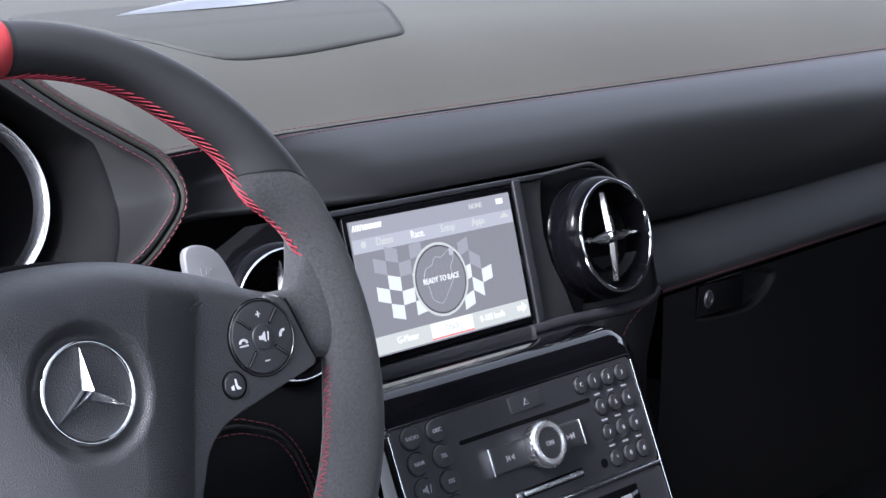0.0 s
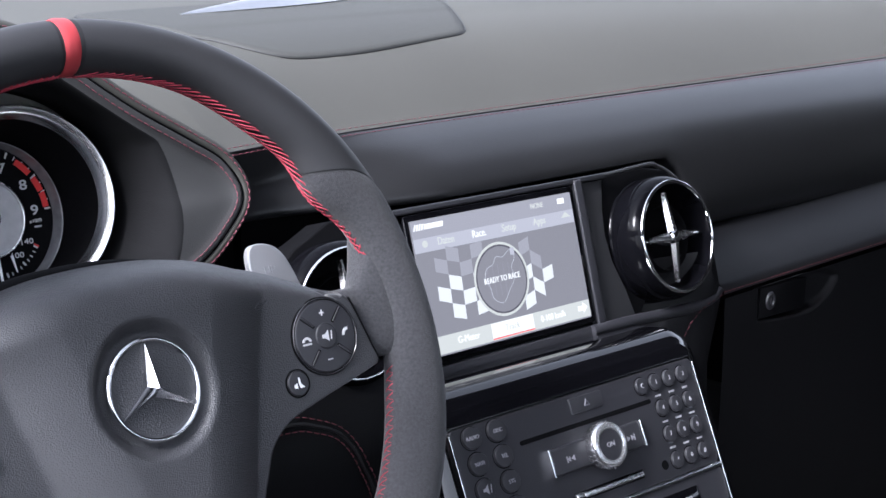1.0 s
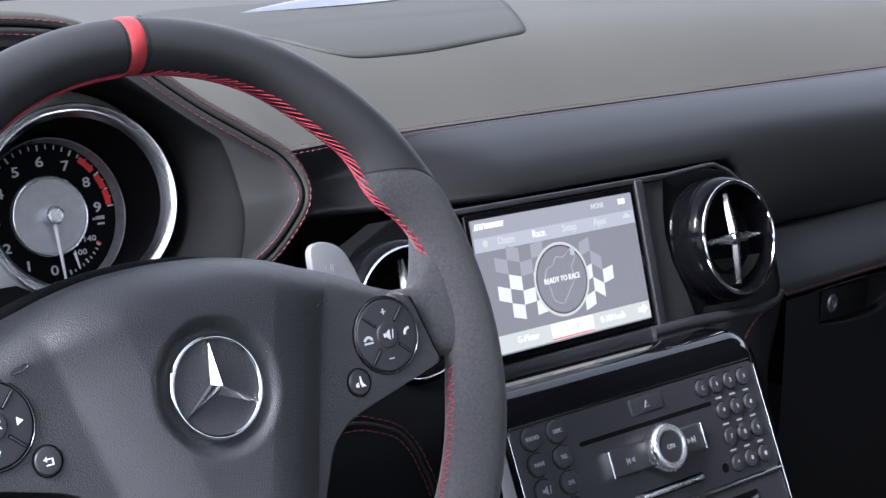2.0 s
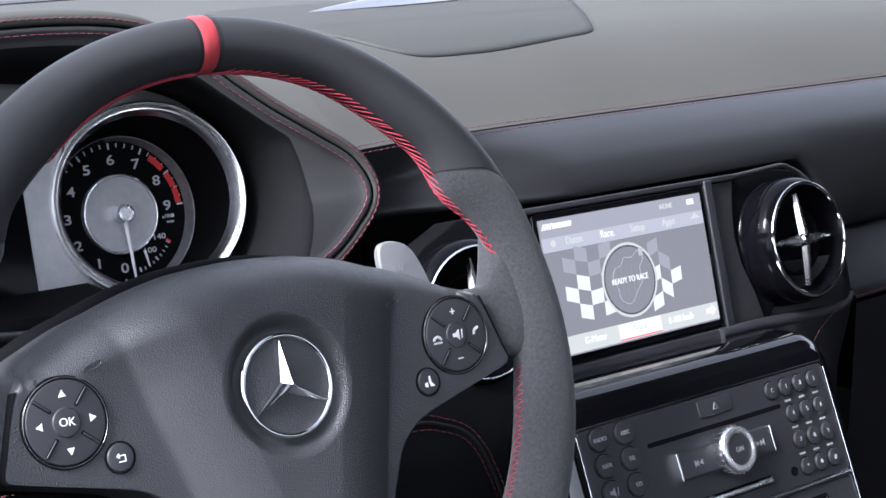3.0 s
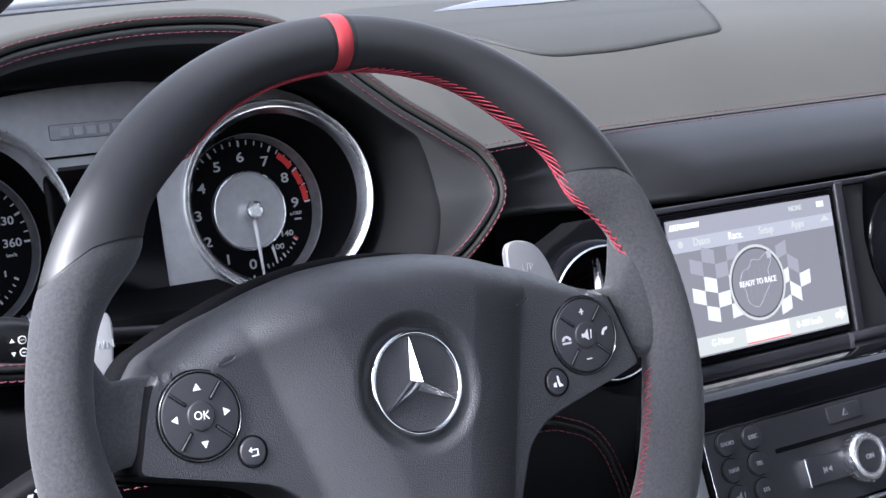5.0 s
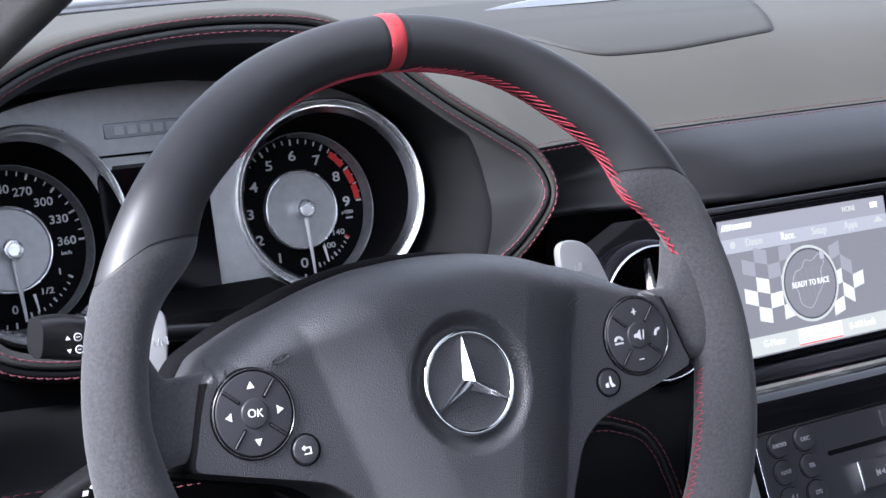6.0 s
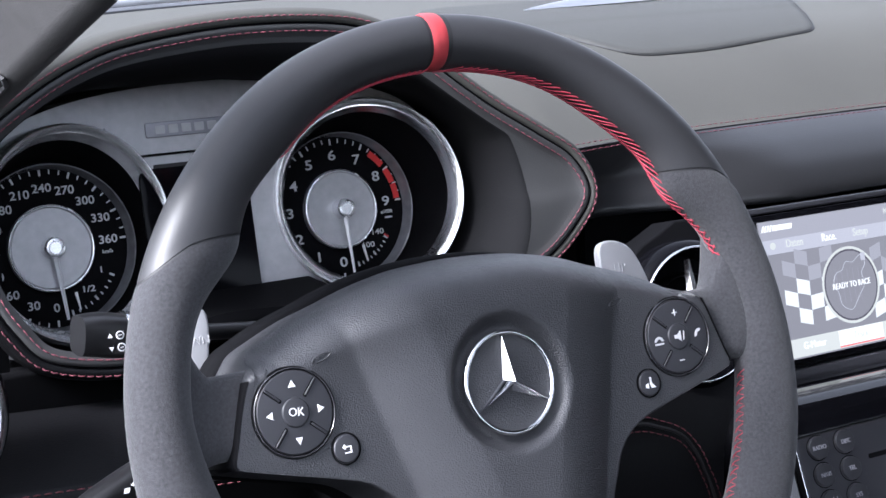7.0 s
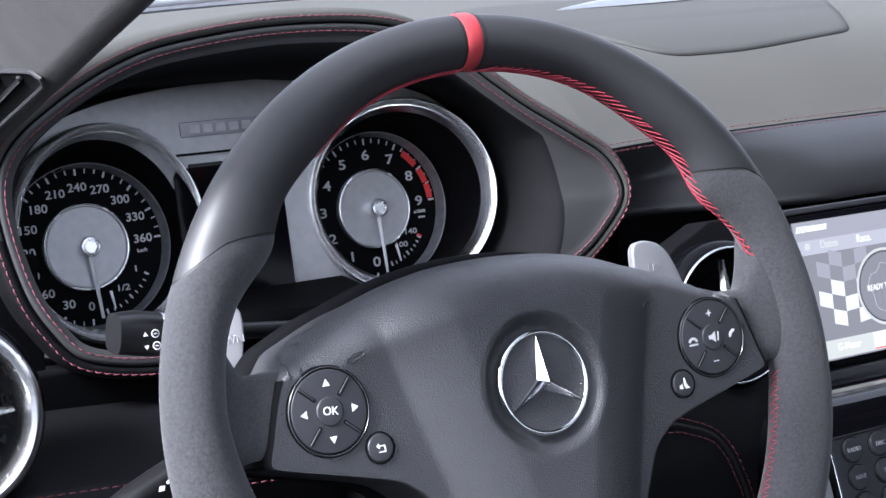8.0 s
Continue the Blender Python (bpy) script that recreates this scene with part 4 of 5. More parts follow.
fascia = thing("centre_fascia", "black plastic centre fascia round the display", "dashboard fascia", leaning(0.2813, 0.1169, -0.0668, 14.5))
# the panel's far end runs round the vent
VC = (0.2385, 0.0515)
ends = [(VC[0] + 0.0525 * math.cos(radians(t)), VC[1] + 0.0525 * math.sin(radians(t))) for t in range(-110, 66, 11)]
near_end = [(-0.066 + 0.0470 * math.cos(radians(t)), VC[1] - 0.004 + 0.0470 * math.sin(radians(t))) for t in range(105, 246, 14)]
fm = prism([(-0.060, -0.020), (0.150, -0.020), (0.195, -0.017), (0.212, -0.009)] + ends + [(0.235, 0.1005), (-0.060, 0.101)] + near_end, -0.030, -0.0065, 0.002)
part("panel", fm, BLACK, fascia)
part("side_bar", prism(round_rect(0.1585, -0.016, 0.1665, 0.099, 0.0015, 3), -0.012, 0.0006, 0.0012), PANEL, fascia, "narrow upright bar beside the display")
part("lower_bar", prism(round_rect(-0.020, -0.0150, 0.1585, -0.0065, 0.0015, 3), -0.012, -0.0006, 0.0012), PANEL, fascia, "narrow bar below the display")
part("upper_bar", prism(round_rect(-0.020, 0.0965, 0.192, 0.1005, 0.0012, 3), -0.012, -0.0006, 0.0010), PANEL, fascia, "thin bar above the display")
corner = [(0.190, 0.0985, -0.0022), (0.212, 0.0995, -0.0022)] + [(VC[0] - 0.003 + 0.0505 * math.cos(radians(t)), VC[1] + 0.0500 * math.sin(radians(t)), -0.0024) for t in range(80, -51, -10)]
part("corner_trim", tube(spline(corner, 60), 0.0017, 8), PLASTIC, fascia, "thin trim round the vent")
part("blank_panel", prism([(0.1675, -0.0135), (0.2030, -0.0090), (0.1960, 0.012), (0.1870, 0.035), (0.1840, 0.055), (0.1860, 0.075), (0.1920, 0.0955), (0.1675, 0.0955)], -0.012, -0.0040, 0.0008), PLASTIC, fascia, "plain black panel beside the display")
part("pin_board", prism(round_rect(-0.0165, -0.004, -0.0055, 0.0955, 0.001, 3), -0.012, -0.0040, 0.0006), PLASTIC, fascia)
display = thing("display_screen", "lit colour display showing a race menu", "screen", leaning(0.2813, 0.1169, -0.0668, 14.5))
part("bezel", prism(round_rect(-0.004, -0.004, SCR_W + 0.004, SCR_H + 0.004, 0.002), -0.0060, -0.0008, 0.0004), GLOSS, display)
SCREEN_BG = glow("screen_grey", (0.150, 0.147, 0.157), 0.36)
SCREEN_TOP = glow("screen_pale_grey", (0.30, 0.296, 0.318), 0.26)
SCREEN_BAR = glow("screen_menu_bar", (0.42, 0.42, 0.45), 0.25)
SCREEN_FOOT = glow("screen_foot_bar", (0.56, 0.57, 0.52), 0.24)
SCREEN_WHITE = glow("screen_white", (0.90, 0.90, 0.86), 0.23)
SCREEN_DARK = glow("screen_dark", (0.075, 0.070, 0.085), 0.28)
SCREEN_MID = glow("screen_mid", (0.24, 0.23, 0.26), 0.26)
SCREEN_RED = glow("screen_red", (0.55, 0.10, 0.10), 0.40)
SCREEN_FLAG = glow("screen_flag_white", (0.66, 0.67, 0.66), 0.26)
MM = 0.001
glass = part("glass", prism(round_rect(0, 0, SCR_W, SCR_H, 0.0008), -0.0010, 0.0), SCREEN_BG, display, "lit display glass")


def shown(name, outline, mat, level):
    return flat(name, [(x * MM, y * MM) for x, y in outline], mat, glass, 0.00006 * level, 0.00005)


shown("header", [(0.5, 79), (152, 79), (152, 91), (0.5, 91)], SCREEN_TOP, 1)
shown("menu_bar", [(0.5, 69.6), (152, 69.6), (152, 79), (0.5, 79)], SCREEN_BAR, 1)
shown("foot_bar", [(0.5, 1), (152, 1), (152, 13), (0.5, 13)], SCREEN_FOOT, 1)
shown("foot_tab", [(55, 2.6), (95, 2.6), (95, 12.6), (55, 12.6)], SCREEN_WHITE, 2)
shown("foot_line", [(55, 1.6), (95, 1.6), (95, 2.6), (55, 2.6)], SCREEN_RED, 2)
# a waving chequered flag behind the badge
for side, x0, cols, wd in ((0, 14.0, 4, 11.0), (1, 92.0, 3, 10.0)):
    for i in range(cols):
        for j in range(5):
            xa, xb = x0 + wd * i, x0 + wd * (i + 1)
            wave = lambda x: (2.2 * math.sin(x * 0.13) - 0.10 * (x - 14) if side == 0 else 3.5 * math.sin(x * 0.20 + 0.5) - 1.0)
            lean = lambda x, y: x + 0.06 * (y - 40)
            y = 24.5 + 9.6 * j if side == 0 else 17 + 9.4 * j
            if (i + j) % 2 == side or (side == 1 and (i + j > 5 or (i == 2 and j < 1))):
                continue
            q = [(xa, y + wave(xa)), (xb, y + wave(xb)), (xb, y + 9.5 + wave(xb)), (xa, y + 9.5 + wave(xa))]
            shown("flag_square", [(lean(*p), p[1]) for p in q], SCREEN_FLAG if j < 3 else SCREEN_TOP, 2)
circle = lambda r, n=64: [(72.4 + r * math.cos(2 * math.pi * i / n), 41.2 + r * math.sin(2 * math.pi * i / n)) for i in range(n)]
shown("badge_ring", circle(25.6), SCREEN_FOOT, 3)
shown("badge", circle(23.8), SCREEN_DARK, 4)
shown("badge_inner", circle(22.6), SCREEN_BG, 5)
TRACK = [(62, 29), (60.5, 37), (57, 43), (60, 50), (66, 52), (70, 57), (76, 56), (84, 60), (87, 54), (83, 48), (84, 40), (78, 33), (73, 27), (69, 25)]
trk = spline([(x, y, 0) for x, y in TRACK], 70, closed=True)
part("track_line", tube([(p.x * MM, p.y * MM, 0.0004) for p in trk], 0.00020, 5, closed=True), SCREEN_BAR, glass)
shown("track_mark", [(84, 56), (88, 56), (88, 61), (84, 61)], SCREEN_BAR, 7)
for k in range(5):
    shown("map_line", [(60 + 5 * k, 30), (60.4 + 5 * k, 30), (60.4 + 5 * k, 52), (60 + 5 * k, 52)], SCREEN_MID, 6)


def caption(text, x, y, size, mat=SCREEN_WHITE, stretch=1.0):
    return words("caption", text, size * MM, mat, glass, x * MM, y * MM, 0.0007, stretch=stretch)


caption("READY TO RACE", 72.4, 41.5, 5.6, stretch=0.80)
for text, x in (("Daten", 28.3), ("Race.", 58.6), ("Setup", 87.1), ("Apps", 117.0)):
    caption(text, x, 75.0, 7.4, SCREEN_WHITE if text == "Race." else SCREEN_FOOT, stretch=0.82)
caption("NONE", 117.0, 86.0, 5.2, SCREEN_FOOT, stretch=0.85)
caption("G-Meter", 33.0, 7.6, 6.6, SCREEN_WHITE, stretch=0.85)
caption("Track", 74.0, 7.8, 6.6, SCREEN_FOOT, stretch=0.9)
caption("0-100 km/h", 114.0, 7.2, 6.6, SCREEN_WHITE, stretch=0.80)
shown("menu_icon", [(10 + 2.4 * math.cos(a / 3), 75 + 2.4 * math.sin(a / 3)) for a in range(19)], SCREEN_FOOT, 3)
for k in range(4):
    shown("mark_bar", [(1.8 + 2.2 * k, 84.4), (3.4 + 2.2 * k, 84.4), (5.2 + 2.2 * k, 88.6), (3.6 + 2.2 * k, 88.6)], SCREEN_WHITE, 3)
shown("mark_bar", [(11, 84.6), (28, 84.6), (29, 88.2), (12, 88.2)], SCREEN_WHITE, 3)
shown("battery_icon", [(138, 84.2), (145, 84.2), (145, 88.2), (138, 88.2)], SCREEN_WHITE, 3)
shown("menu_arrow", [(139, 74), (144, 78), (149, 74)], SCREEN_FOOT, 3)
shown("next_arrow", [(140, 6), (145, 6), (145, 4), (150, 8), (145, 12), (145, 9.6), (140, 9.6)], SCREEN_WHITE, 3)

console = thing("control_console", "piano black centre console with a charcoal control panel", "centre console", leaning(0.2355, 0.050, -0.089, 23) @ Matrix.Translation((0, 0, -0.0075)))
body = round_rect(-0.022, -0.30, 0.2590, 0.033, 0.034, 10)
bullnose = [(0.0, -0.10), (0.0, -0.045), (0.0006, -0.0375), (0.0022, -0.0290), (0.0046, -0.0195), (0.0072, -0.0120), (0.0094, -0.0078), (0.0118, -0.0054), (0.0134, -0.0040), (0.0150, -0.0028), (0.0165, -0.0018), (0.0190, -0.0005), (0.0215, 0.0010), (0.0240, 0.0026)]
part("surround", stepped(body, bullnose), GLOSS, console, "piano black lacquered surround")
face = part("panel", prism(round_rect(-0.001, -0.0755, 0.2285, 0.000, 0.004), -0.01, 0.0062, 0.0012), PANEL, console, "charcoal control panel")
lower = part("lower_panel", prism(round_rect(-0.001, -0.20, 0.2285, -0.0785, 0.003), -0.01, 0.0058, 0.0012), PANEL, console)
Z = 0.0062
part("chrome_strip", prism(round_rect(0.110, -0.0782, 0.2283, -0.0758, 0.0008, 3), 0.003, Z + 0.0014, 0.0006), CHROME, console, "thin chrome strip")
for x0, x1 in ((-0.0026, -0.0014), (0.2289, 0.2298)):
    part("chrome_edge", prism(round_rect(x0, -0.20, x1, -0.003, 0.0007, 3), 0.0, Z + 0.0006, 0.0004), CHROME, console, "thin chrome edge")
part("top_edge", prism(round_rect(0.0, 0.0006, 0.228, 0.0016, 0.0004, 2), 0.0, Z, 0.0002), GLOSS, console)


def control_button(x, y, r, word, size, ry=None):
    k = part("button", prism(ellipse(x, y, r, ry or r, 36), 0.003, Z + 0.0020, 0.0005), BUTTON, face)
    part("button_gap", lathe([(r + 0.0001, Z - 0.001), (r + 0.0004, Z + 0.0002), (r + 0.0008, Z + 0.0002), (r + 0.0010, Z - 0.001)], 36, turn=Matrix.Translation((x, y, 0)) @ Matrix.Diagonal((1, (ry or r) / r, 1, 1))), GLOSS, k)
    if word:
        words("print", word, size, CONSOLEPRINT, k, x, y, Z + 0.0023, stretch=0.95)
    return k


for row, (wa, wb) in enumerate((("RADIO", "DISC"), ("NAVI", "TEL"), ("", "SYS"))):
    y = -0.0082 - 0.0164 * row
    k = control_button(0.0144, y, 0.0076, wa, 0.0037, 0.0070)
    if not wa:
        flat("speaker_mark", [(0.0112, y - 0.001), (0.0132, y - 0.001), (0.0154, y - 0.003), (0.0154, y + 0.003), (0.0132, y + 0.001), (0.0112, y + 0.001)], CONSOLEPRINT, k, Z + 0.0022)
        flat("speaker_mark", [(0.0170, y - 0.0025), (0.0176, y - 0.0025), (0.0186, y + 0.0025), (0.0180, y + 0.0025)], CONSOLEPRINT, k, Z + 0.0022)
    control_button(0.0358, y, 0.0076, wb, 0.0037, 0.0070)
control_button(0.0144, -0.0082 - 0.0164 * 3, 0.0076, "", 0.003, 0.0070)
control_button(0.0358, -0.0082 - 0.0164 * 3, 0.0076, "", 0.003, 0.0070)
keys = [["C", "1", "2", "3"], [None, "4", "5", "6"], [None, "7", "8", "9"], [None, "*", "0", "#"]]
for r, line in enumerate(keys):
    for c, ch_ in enumerate(line):
        if ch_:
            x, y = 0.1722 + 0.0142 * c, -0.0093 - 0.0183 * r
            k = control_button(x, y, 0.0054, ch_, 0.0042, 0.0056)
            if r and c:
                flat("small_print", round_rect(x - 0.0028, y + 0.0082, x + 0.0028, y + 0.0095, 0.0003, 2), CONSOLEPRINT, face, Z)
# disc slot, hazard key, rocker with the turning knob, card slot
part("disc_slot", prism(round_rect(0.0525, -0.0222, 0.1778, -0.0192, 0.0012, 3), Z - 0.004, Z + 0.0003), BLACK, face, "narrow disc slot")
hz_ = part("hazard_key", prism(round_rect(0.1025, -0.0135, 0.1330, -0.0030, 0.0012, 3), 0.003, Z + 0.0012, 0.0006), BUTTON, face)
flat("triangle_mark", tri(0.1175, -0.0088, 0.0030, 90), CONSOLEPRINT, hz_, Z + 0.0012)
flat("triangle_mark", tri(0.1175, -0.0088, 0.0018, 90), BUTTON, hz_, Z + 0.00155)
rk = part("rocker", prism(round_rect(0.0713, -0.0482, 0.1572, -0.0302, 0.0020, 4), 0.003, Z + 0.0042, 0.0018), BUTTON, face, "wide rocker key round the knob")
for x0, x1 in ((0.0697, 0.0712), (0.1573, 0.1587)):
    part("rocker_edge", prism(round_rect(x0, -0.0482, x1, -0.0302, 0.0006, 3), 0.003, Z + 0.0048, 0.0005), FROSTED, rk)
for x, s_ in ((0.0882, -1), (0.1450, 1)):
    for dx in (-0.0022, 0.0018):
        flat("skip_mark", tri(x + dx, -0.0396, 0.0021, 90 - 90 * s_), CONSOLEPRINT, rk, Z + 0.0042)
    flat("skip_mark", round_rect(x + s_ * 0.0040 - 0.0004, -0.0417, x + s_ * 0.0040 + 0.0004, -0.0375, 0.0002, 2), CONSOLEPRINT, rk, Z + 0.0042)
KX, KY = 0.1165, -0.0385
knob = part("knob", lathe([(0.0140, 0.004), (0.0140, 0.010), (0.0152, 0.0118), (0.0156, 0.0165), (0.0150, 0.0192), (0.0140, 0.0203)], 64, turn=Matrix.Translation((KX, KY, 0))), FROSTED, face, "lobed chrome turning knob")
kn = bmesh.new()
for i in range(24):
    a = 2 * math.pi * i / 24
    tube([(KX + 0.0153 * math.cos(a), KY + 0.0153 * math.sin(a), 0.0120), (KX + 0.0155 * math.cos(a), KY + 0.0155 * math.sin(a), 0.0176)], 0.0007, 6, bm=kn)
part("knurling", kn, FROSTED, knob)
part("face_ring", lathe([(0.0146, 0.0192), (0.0143, 0.0203), (0.0134, 0.0208), (0.0114, 0.0208), (0.0106, 0.0203), (0.0104, 0.0190)], 64, turn=Matrix.Translation((KX, KY, 0))), RINGSILVER, knob, "bright silver face ring")
cap_ = part("cap", prism(ellipse(KX, KY, 0.0105, n=48), 0.0178, 0.0198, 0.0005), PANEL, knob)
words("print", "ON", 0.0046, CONSOLEPRINT, cap_, KX, KY, 0.0199)
part("card_slot", prism(round_rect(0.0855, -0.0680, 0.1515, -0.0620, 0.0008, 3), 0.003, Z + 0.0008, 0.0004), GLOSS, face)
part("card_flap", prism(round_rect(0.0935, -0.0668, 0.1510, -0.0636, 0.0006, 3), 0.004, Z + 0.0018, 0.0005), FROSTED, face)
part("eject_key", prism(round_rect(0.0862, -0.0672, 0.0915, -0.0632, 0.0006, 3), 0.004, Z + 0.0016, 0.0005), FROSTED, face)
part("sensor", prism(ellipse(0.1740, -0.0650, 0.0032, n=24), 0.003, Z + 0.0004), BLACK, face)
# climate strip below
cl_ = part("climate_display", prism(round_rect(0.140, -0.1150, 0.1985, -0.0850, 0.0015, 3), 0.003, Z + 0.0008, 0.0004), GLOSS, lower, "dark climate display")
for k in range(3):
    flat("display_bar", round_rect(0.1450 + 0.017 * k, -0.0985, 0.1560 + 0.017 * k, -0.0905, 0.0008, 2), CONSOLEPRINT, cl_, Z + 0.0008)
for k in range(4):
    part("climate_key", prism(round_rect(0.020 + 0.028 * k, -0.1150, 0.043 + 0.028 * k, -0.0880, 0.0015, 3), 0.003, Z + 0.0020, 0.0008), BUTTON, lower)

def vent(cx, cy, cz, tilt, turn=0.0, lip=0.0015, broad=True):
    v = thing("air_vent", "round black air vent with a chrome ring and cross", "air vent", leaning(cx, cy, cz, tilt) @ pose(0, 0, 0, 0, turn, 0), group="round air vents")
    if broad:
        part("housing", lathe([(0.0485, -0.045), (0.0483, -0.022), (0.0478, -0.018), (0.0462, -0.016), (0.0450, -0.020)], 72), VENTBLACK, v)
        part("outer_ring", lathe([(0.0450, -0.03), (0.0470, -0.010), (0.0472, -0.004), (0.0462, 0.0025), (0.0440, 0.0068), (0.0420, 0.0086), (0.0398, 0.0080), (0.0380, -0.004), (0.036, -0.03)], 72), VENTBLACK, v)
    else:
        part("housing", lathe([(0.0520, -0.045), (0.0518, -0.012), (0.0510, -0.008), (0.0490, -0.006), (0.0470, -0.010)], 72), VENTBLACK, v)
        part("outer_ring", lathe([(0.0468, -0.02), (0.0476, 0.000), (0.0468, 0.0050), (0.0450, 0.0086), (0.0425, 0.0102), (0.0402, 0.0098), (0.0388, 0.0070), (0.0378, -0.004), (0.036, -0.03)], 72), FROSTED, v)
    if broad:
        part("chrome_ring", lathe([(0.0412 + lip * math.cos(t), 0.0088 + 0.0013 * math.sin(t)) for t in [2 * math.pi * i / 10 for i in range(10)]], 72, close=True), CHROME, v)
    part("throat", prism(ellipse(0, 0, 0.0385, n=48), -0.034, -0.030), BLACK, v)
    part("inner_ring", lathe([(0.0255, -0.020), (0.0262, -0.004), (0.0250, -0.002), (0.0240, -0.004), (0.0240, -0.020)], 56), BLACK, v)
    part("boss", lathe([(0.0, 0.0085), (0.004, 0.0080), (0.0060, 0.0050), (0.0065, -0.006)], 32), CHROME, v)
    for k in range(4):
        a = radians(90 * k - 1)
        u, w = Vector((math.cos(a), math.sin(a), 0)), Vector((-math.sin(a), math.cos(a), 0))
        rws = []
        for f in (0, 0.15, 0.4, 0.7, 1.0):
            wd = (0.0036 * (1 - f) ** 0.8 + 0.0016) * (1.0 if k == 1 else 0.8)
            o = u * (0.003 + 0.031 * f)
            top = 0.0070 - 0.004 * f
            rws.append([o + w * wd + Vector((0, 0, top - 0.003)), o + w * wd * 0.4 + Vector((0, 0, top)), o - w * wd * 0.4 + Vector((0, 0, top)), o - w * wd + Vector((0, 0, top - 0.003)), o + Vector((0, 0, top - 0.005))])
        part("blade", capped(rws), FROSTED, v)
    return v


vent(0.5195, 0.1180, -0.0215, 14.5, 2.5)
vent(0.2130, 0.1200, -0.0240, 14.5, -3, 0.0008)
vent(-0.2617, 0.105, 0.0010, 10, 0.0, 0.0034, False)

# ---- instruments ----
RINGGREY = material("milky_grey_ring", (0.13, 0.13, 0.14), 0.25, stain=0.4, stain_size=0.008)
GX, GY, GZ, GT = -0.0364, 0.2417, 0.0494, 12.2


def gauge(name, label, s):
    g = thing(name, label, "gauge", leaning(GX + s * 0.0960, GY, GZ, GT), group="instrument gauges")
    ox, oy = (-0.0063, -0.0050) if s > 0 else (-0.0037, -0.0060)
    toe = pose(0, 0, 0, 0, -s * 13.66, 0)
    ring = toe @ (Matrix.Translation((-0.0033, 0.001, 0)) if s > 0 else Matrix.Translation((0.0018, 0, 0)) @ Matrix.Diagonal((1.03, 1.03, 1, 1)))
    part("bezel", lathe([(0.0605, -0.030), (0.0613, -0.012), (0.0614, -0.004), (0.0609, 0.0), (0.0598, 0.0015), (0.0584, 0.0013), (0.0568, 0.0002), (0.0559, -0.0010)], 96, turn=ring), CHROMERING, g, "polished chrome bezel")
    # the speedometer's cone takes the paler chrome, a bright reflection put into colour
    part("bezel_cone", lathe([(0.0559, -0.0010), (0.0554, -0.0022), (0.0543, -0.0060), (0.0528, -0.0105)], 96, turn=ring), BEZEL if s > 0 else CHROMERING, g, "polished chrome cone")
    rows = []
    for i in range(96):
        a = 2 * math.pi * i / 96
        o = ring @ Vector((0.0528 * math.cos(a), 0.0528 * math.sin(a), -0.0105))
        inn = Vector((0.0500 * math.cos(a) + ox, 0.0500 * math.sin(a) + oy, -0.044))
        rows.append([o, o.lerp(inn, 0.5), inn])
    part("tube", sheet(rows, close_u=True)[0], BLACK, g)
    dial = part("dial", prism(ellipse(0, 0, 0.0505, n=72), -0.036, -0.0325), BLACK, g, "black dial with white figures")
    dial.location = (ox, oy, -0.0095)
    part("rim", lathe([(0.0466, -0.0325), (0.0476, -0.0280), (0.0484, -0.0235), (0.0490, -0.0230), (0.0500, -0.0325)], 72), RINGGREY, dial, "grey translucent scale ring")
    return g, dial


tach, tdial = gauge("rev_counter", "round rev counter with chrome bezel and red zone", 1)
speed, sdial = gauge("speedometer", "round speedometer with chrome bezel and white figures", -1)
plate = thing("instrument_cluster", "silver instrument cluster plate carrying two gauges", "instrument cluster", leaning(GX, GY + 0.012, GZ, GT))
PL = [(0, 0.0790), (0.055, 0.0770), (0.100, 0.0690), (0.135, 0.0540), (0.158, 0.024), (0.162, -0.02), (0.150, -0.062), (0.08, -0.075), (0, -0.075)]
PL = PL + [(-a, b) for a, b in reversed(PL[1:-1])]


def holed_plate(outline, holes, z0, z1):
    """A plate with round holes, closed all round."""
    bm = bmesh.new()
    loops = []
    for ring in [outline] + holes:
        vs = [bm.verts.new((x, y, z1)) for x, y in ring]
        loops += [bm.edges.new((vs[i - 1], vs[i])) for i in range(len(vs))]
    bmesh.ops.triangle_fill(bm, use_beauty=True, use_dissolve=False, edges=loops)
    ex = bmesh.ops.extrude_face_region(bm, geom=bm.faces[:])
    bmesh.ops.translate(bm, vec=(0, 0, z0 - z1), verts=[v for v in ex["geom"] if isinstance(v, bmesh.types.BMVert)])
    return bm


part("plate", holed_plate([(p.x, p.y) for p in spline([(a, b, 0) for a, b in PL], 120, closed=True)], [ellipse(0.096, 0, 0.0585, n=64), ellipse(-0.096, 0, 0.0585, n=64)], -0.010, -0.004), PLATE, plate)
part("display", prism(round_rect(-0.050, -0.070, 0.018, 0.030, 0.006), -0.004, -0.002, 0.0006), VENTBLACK, plate)


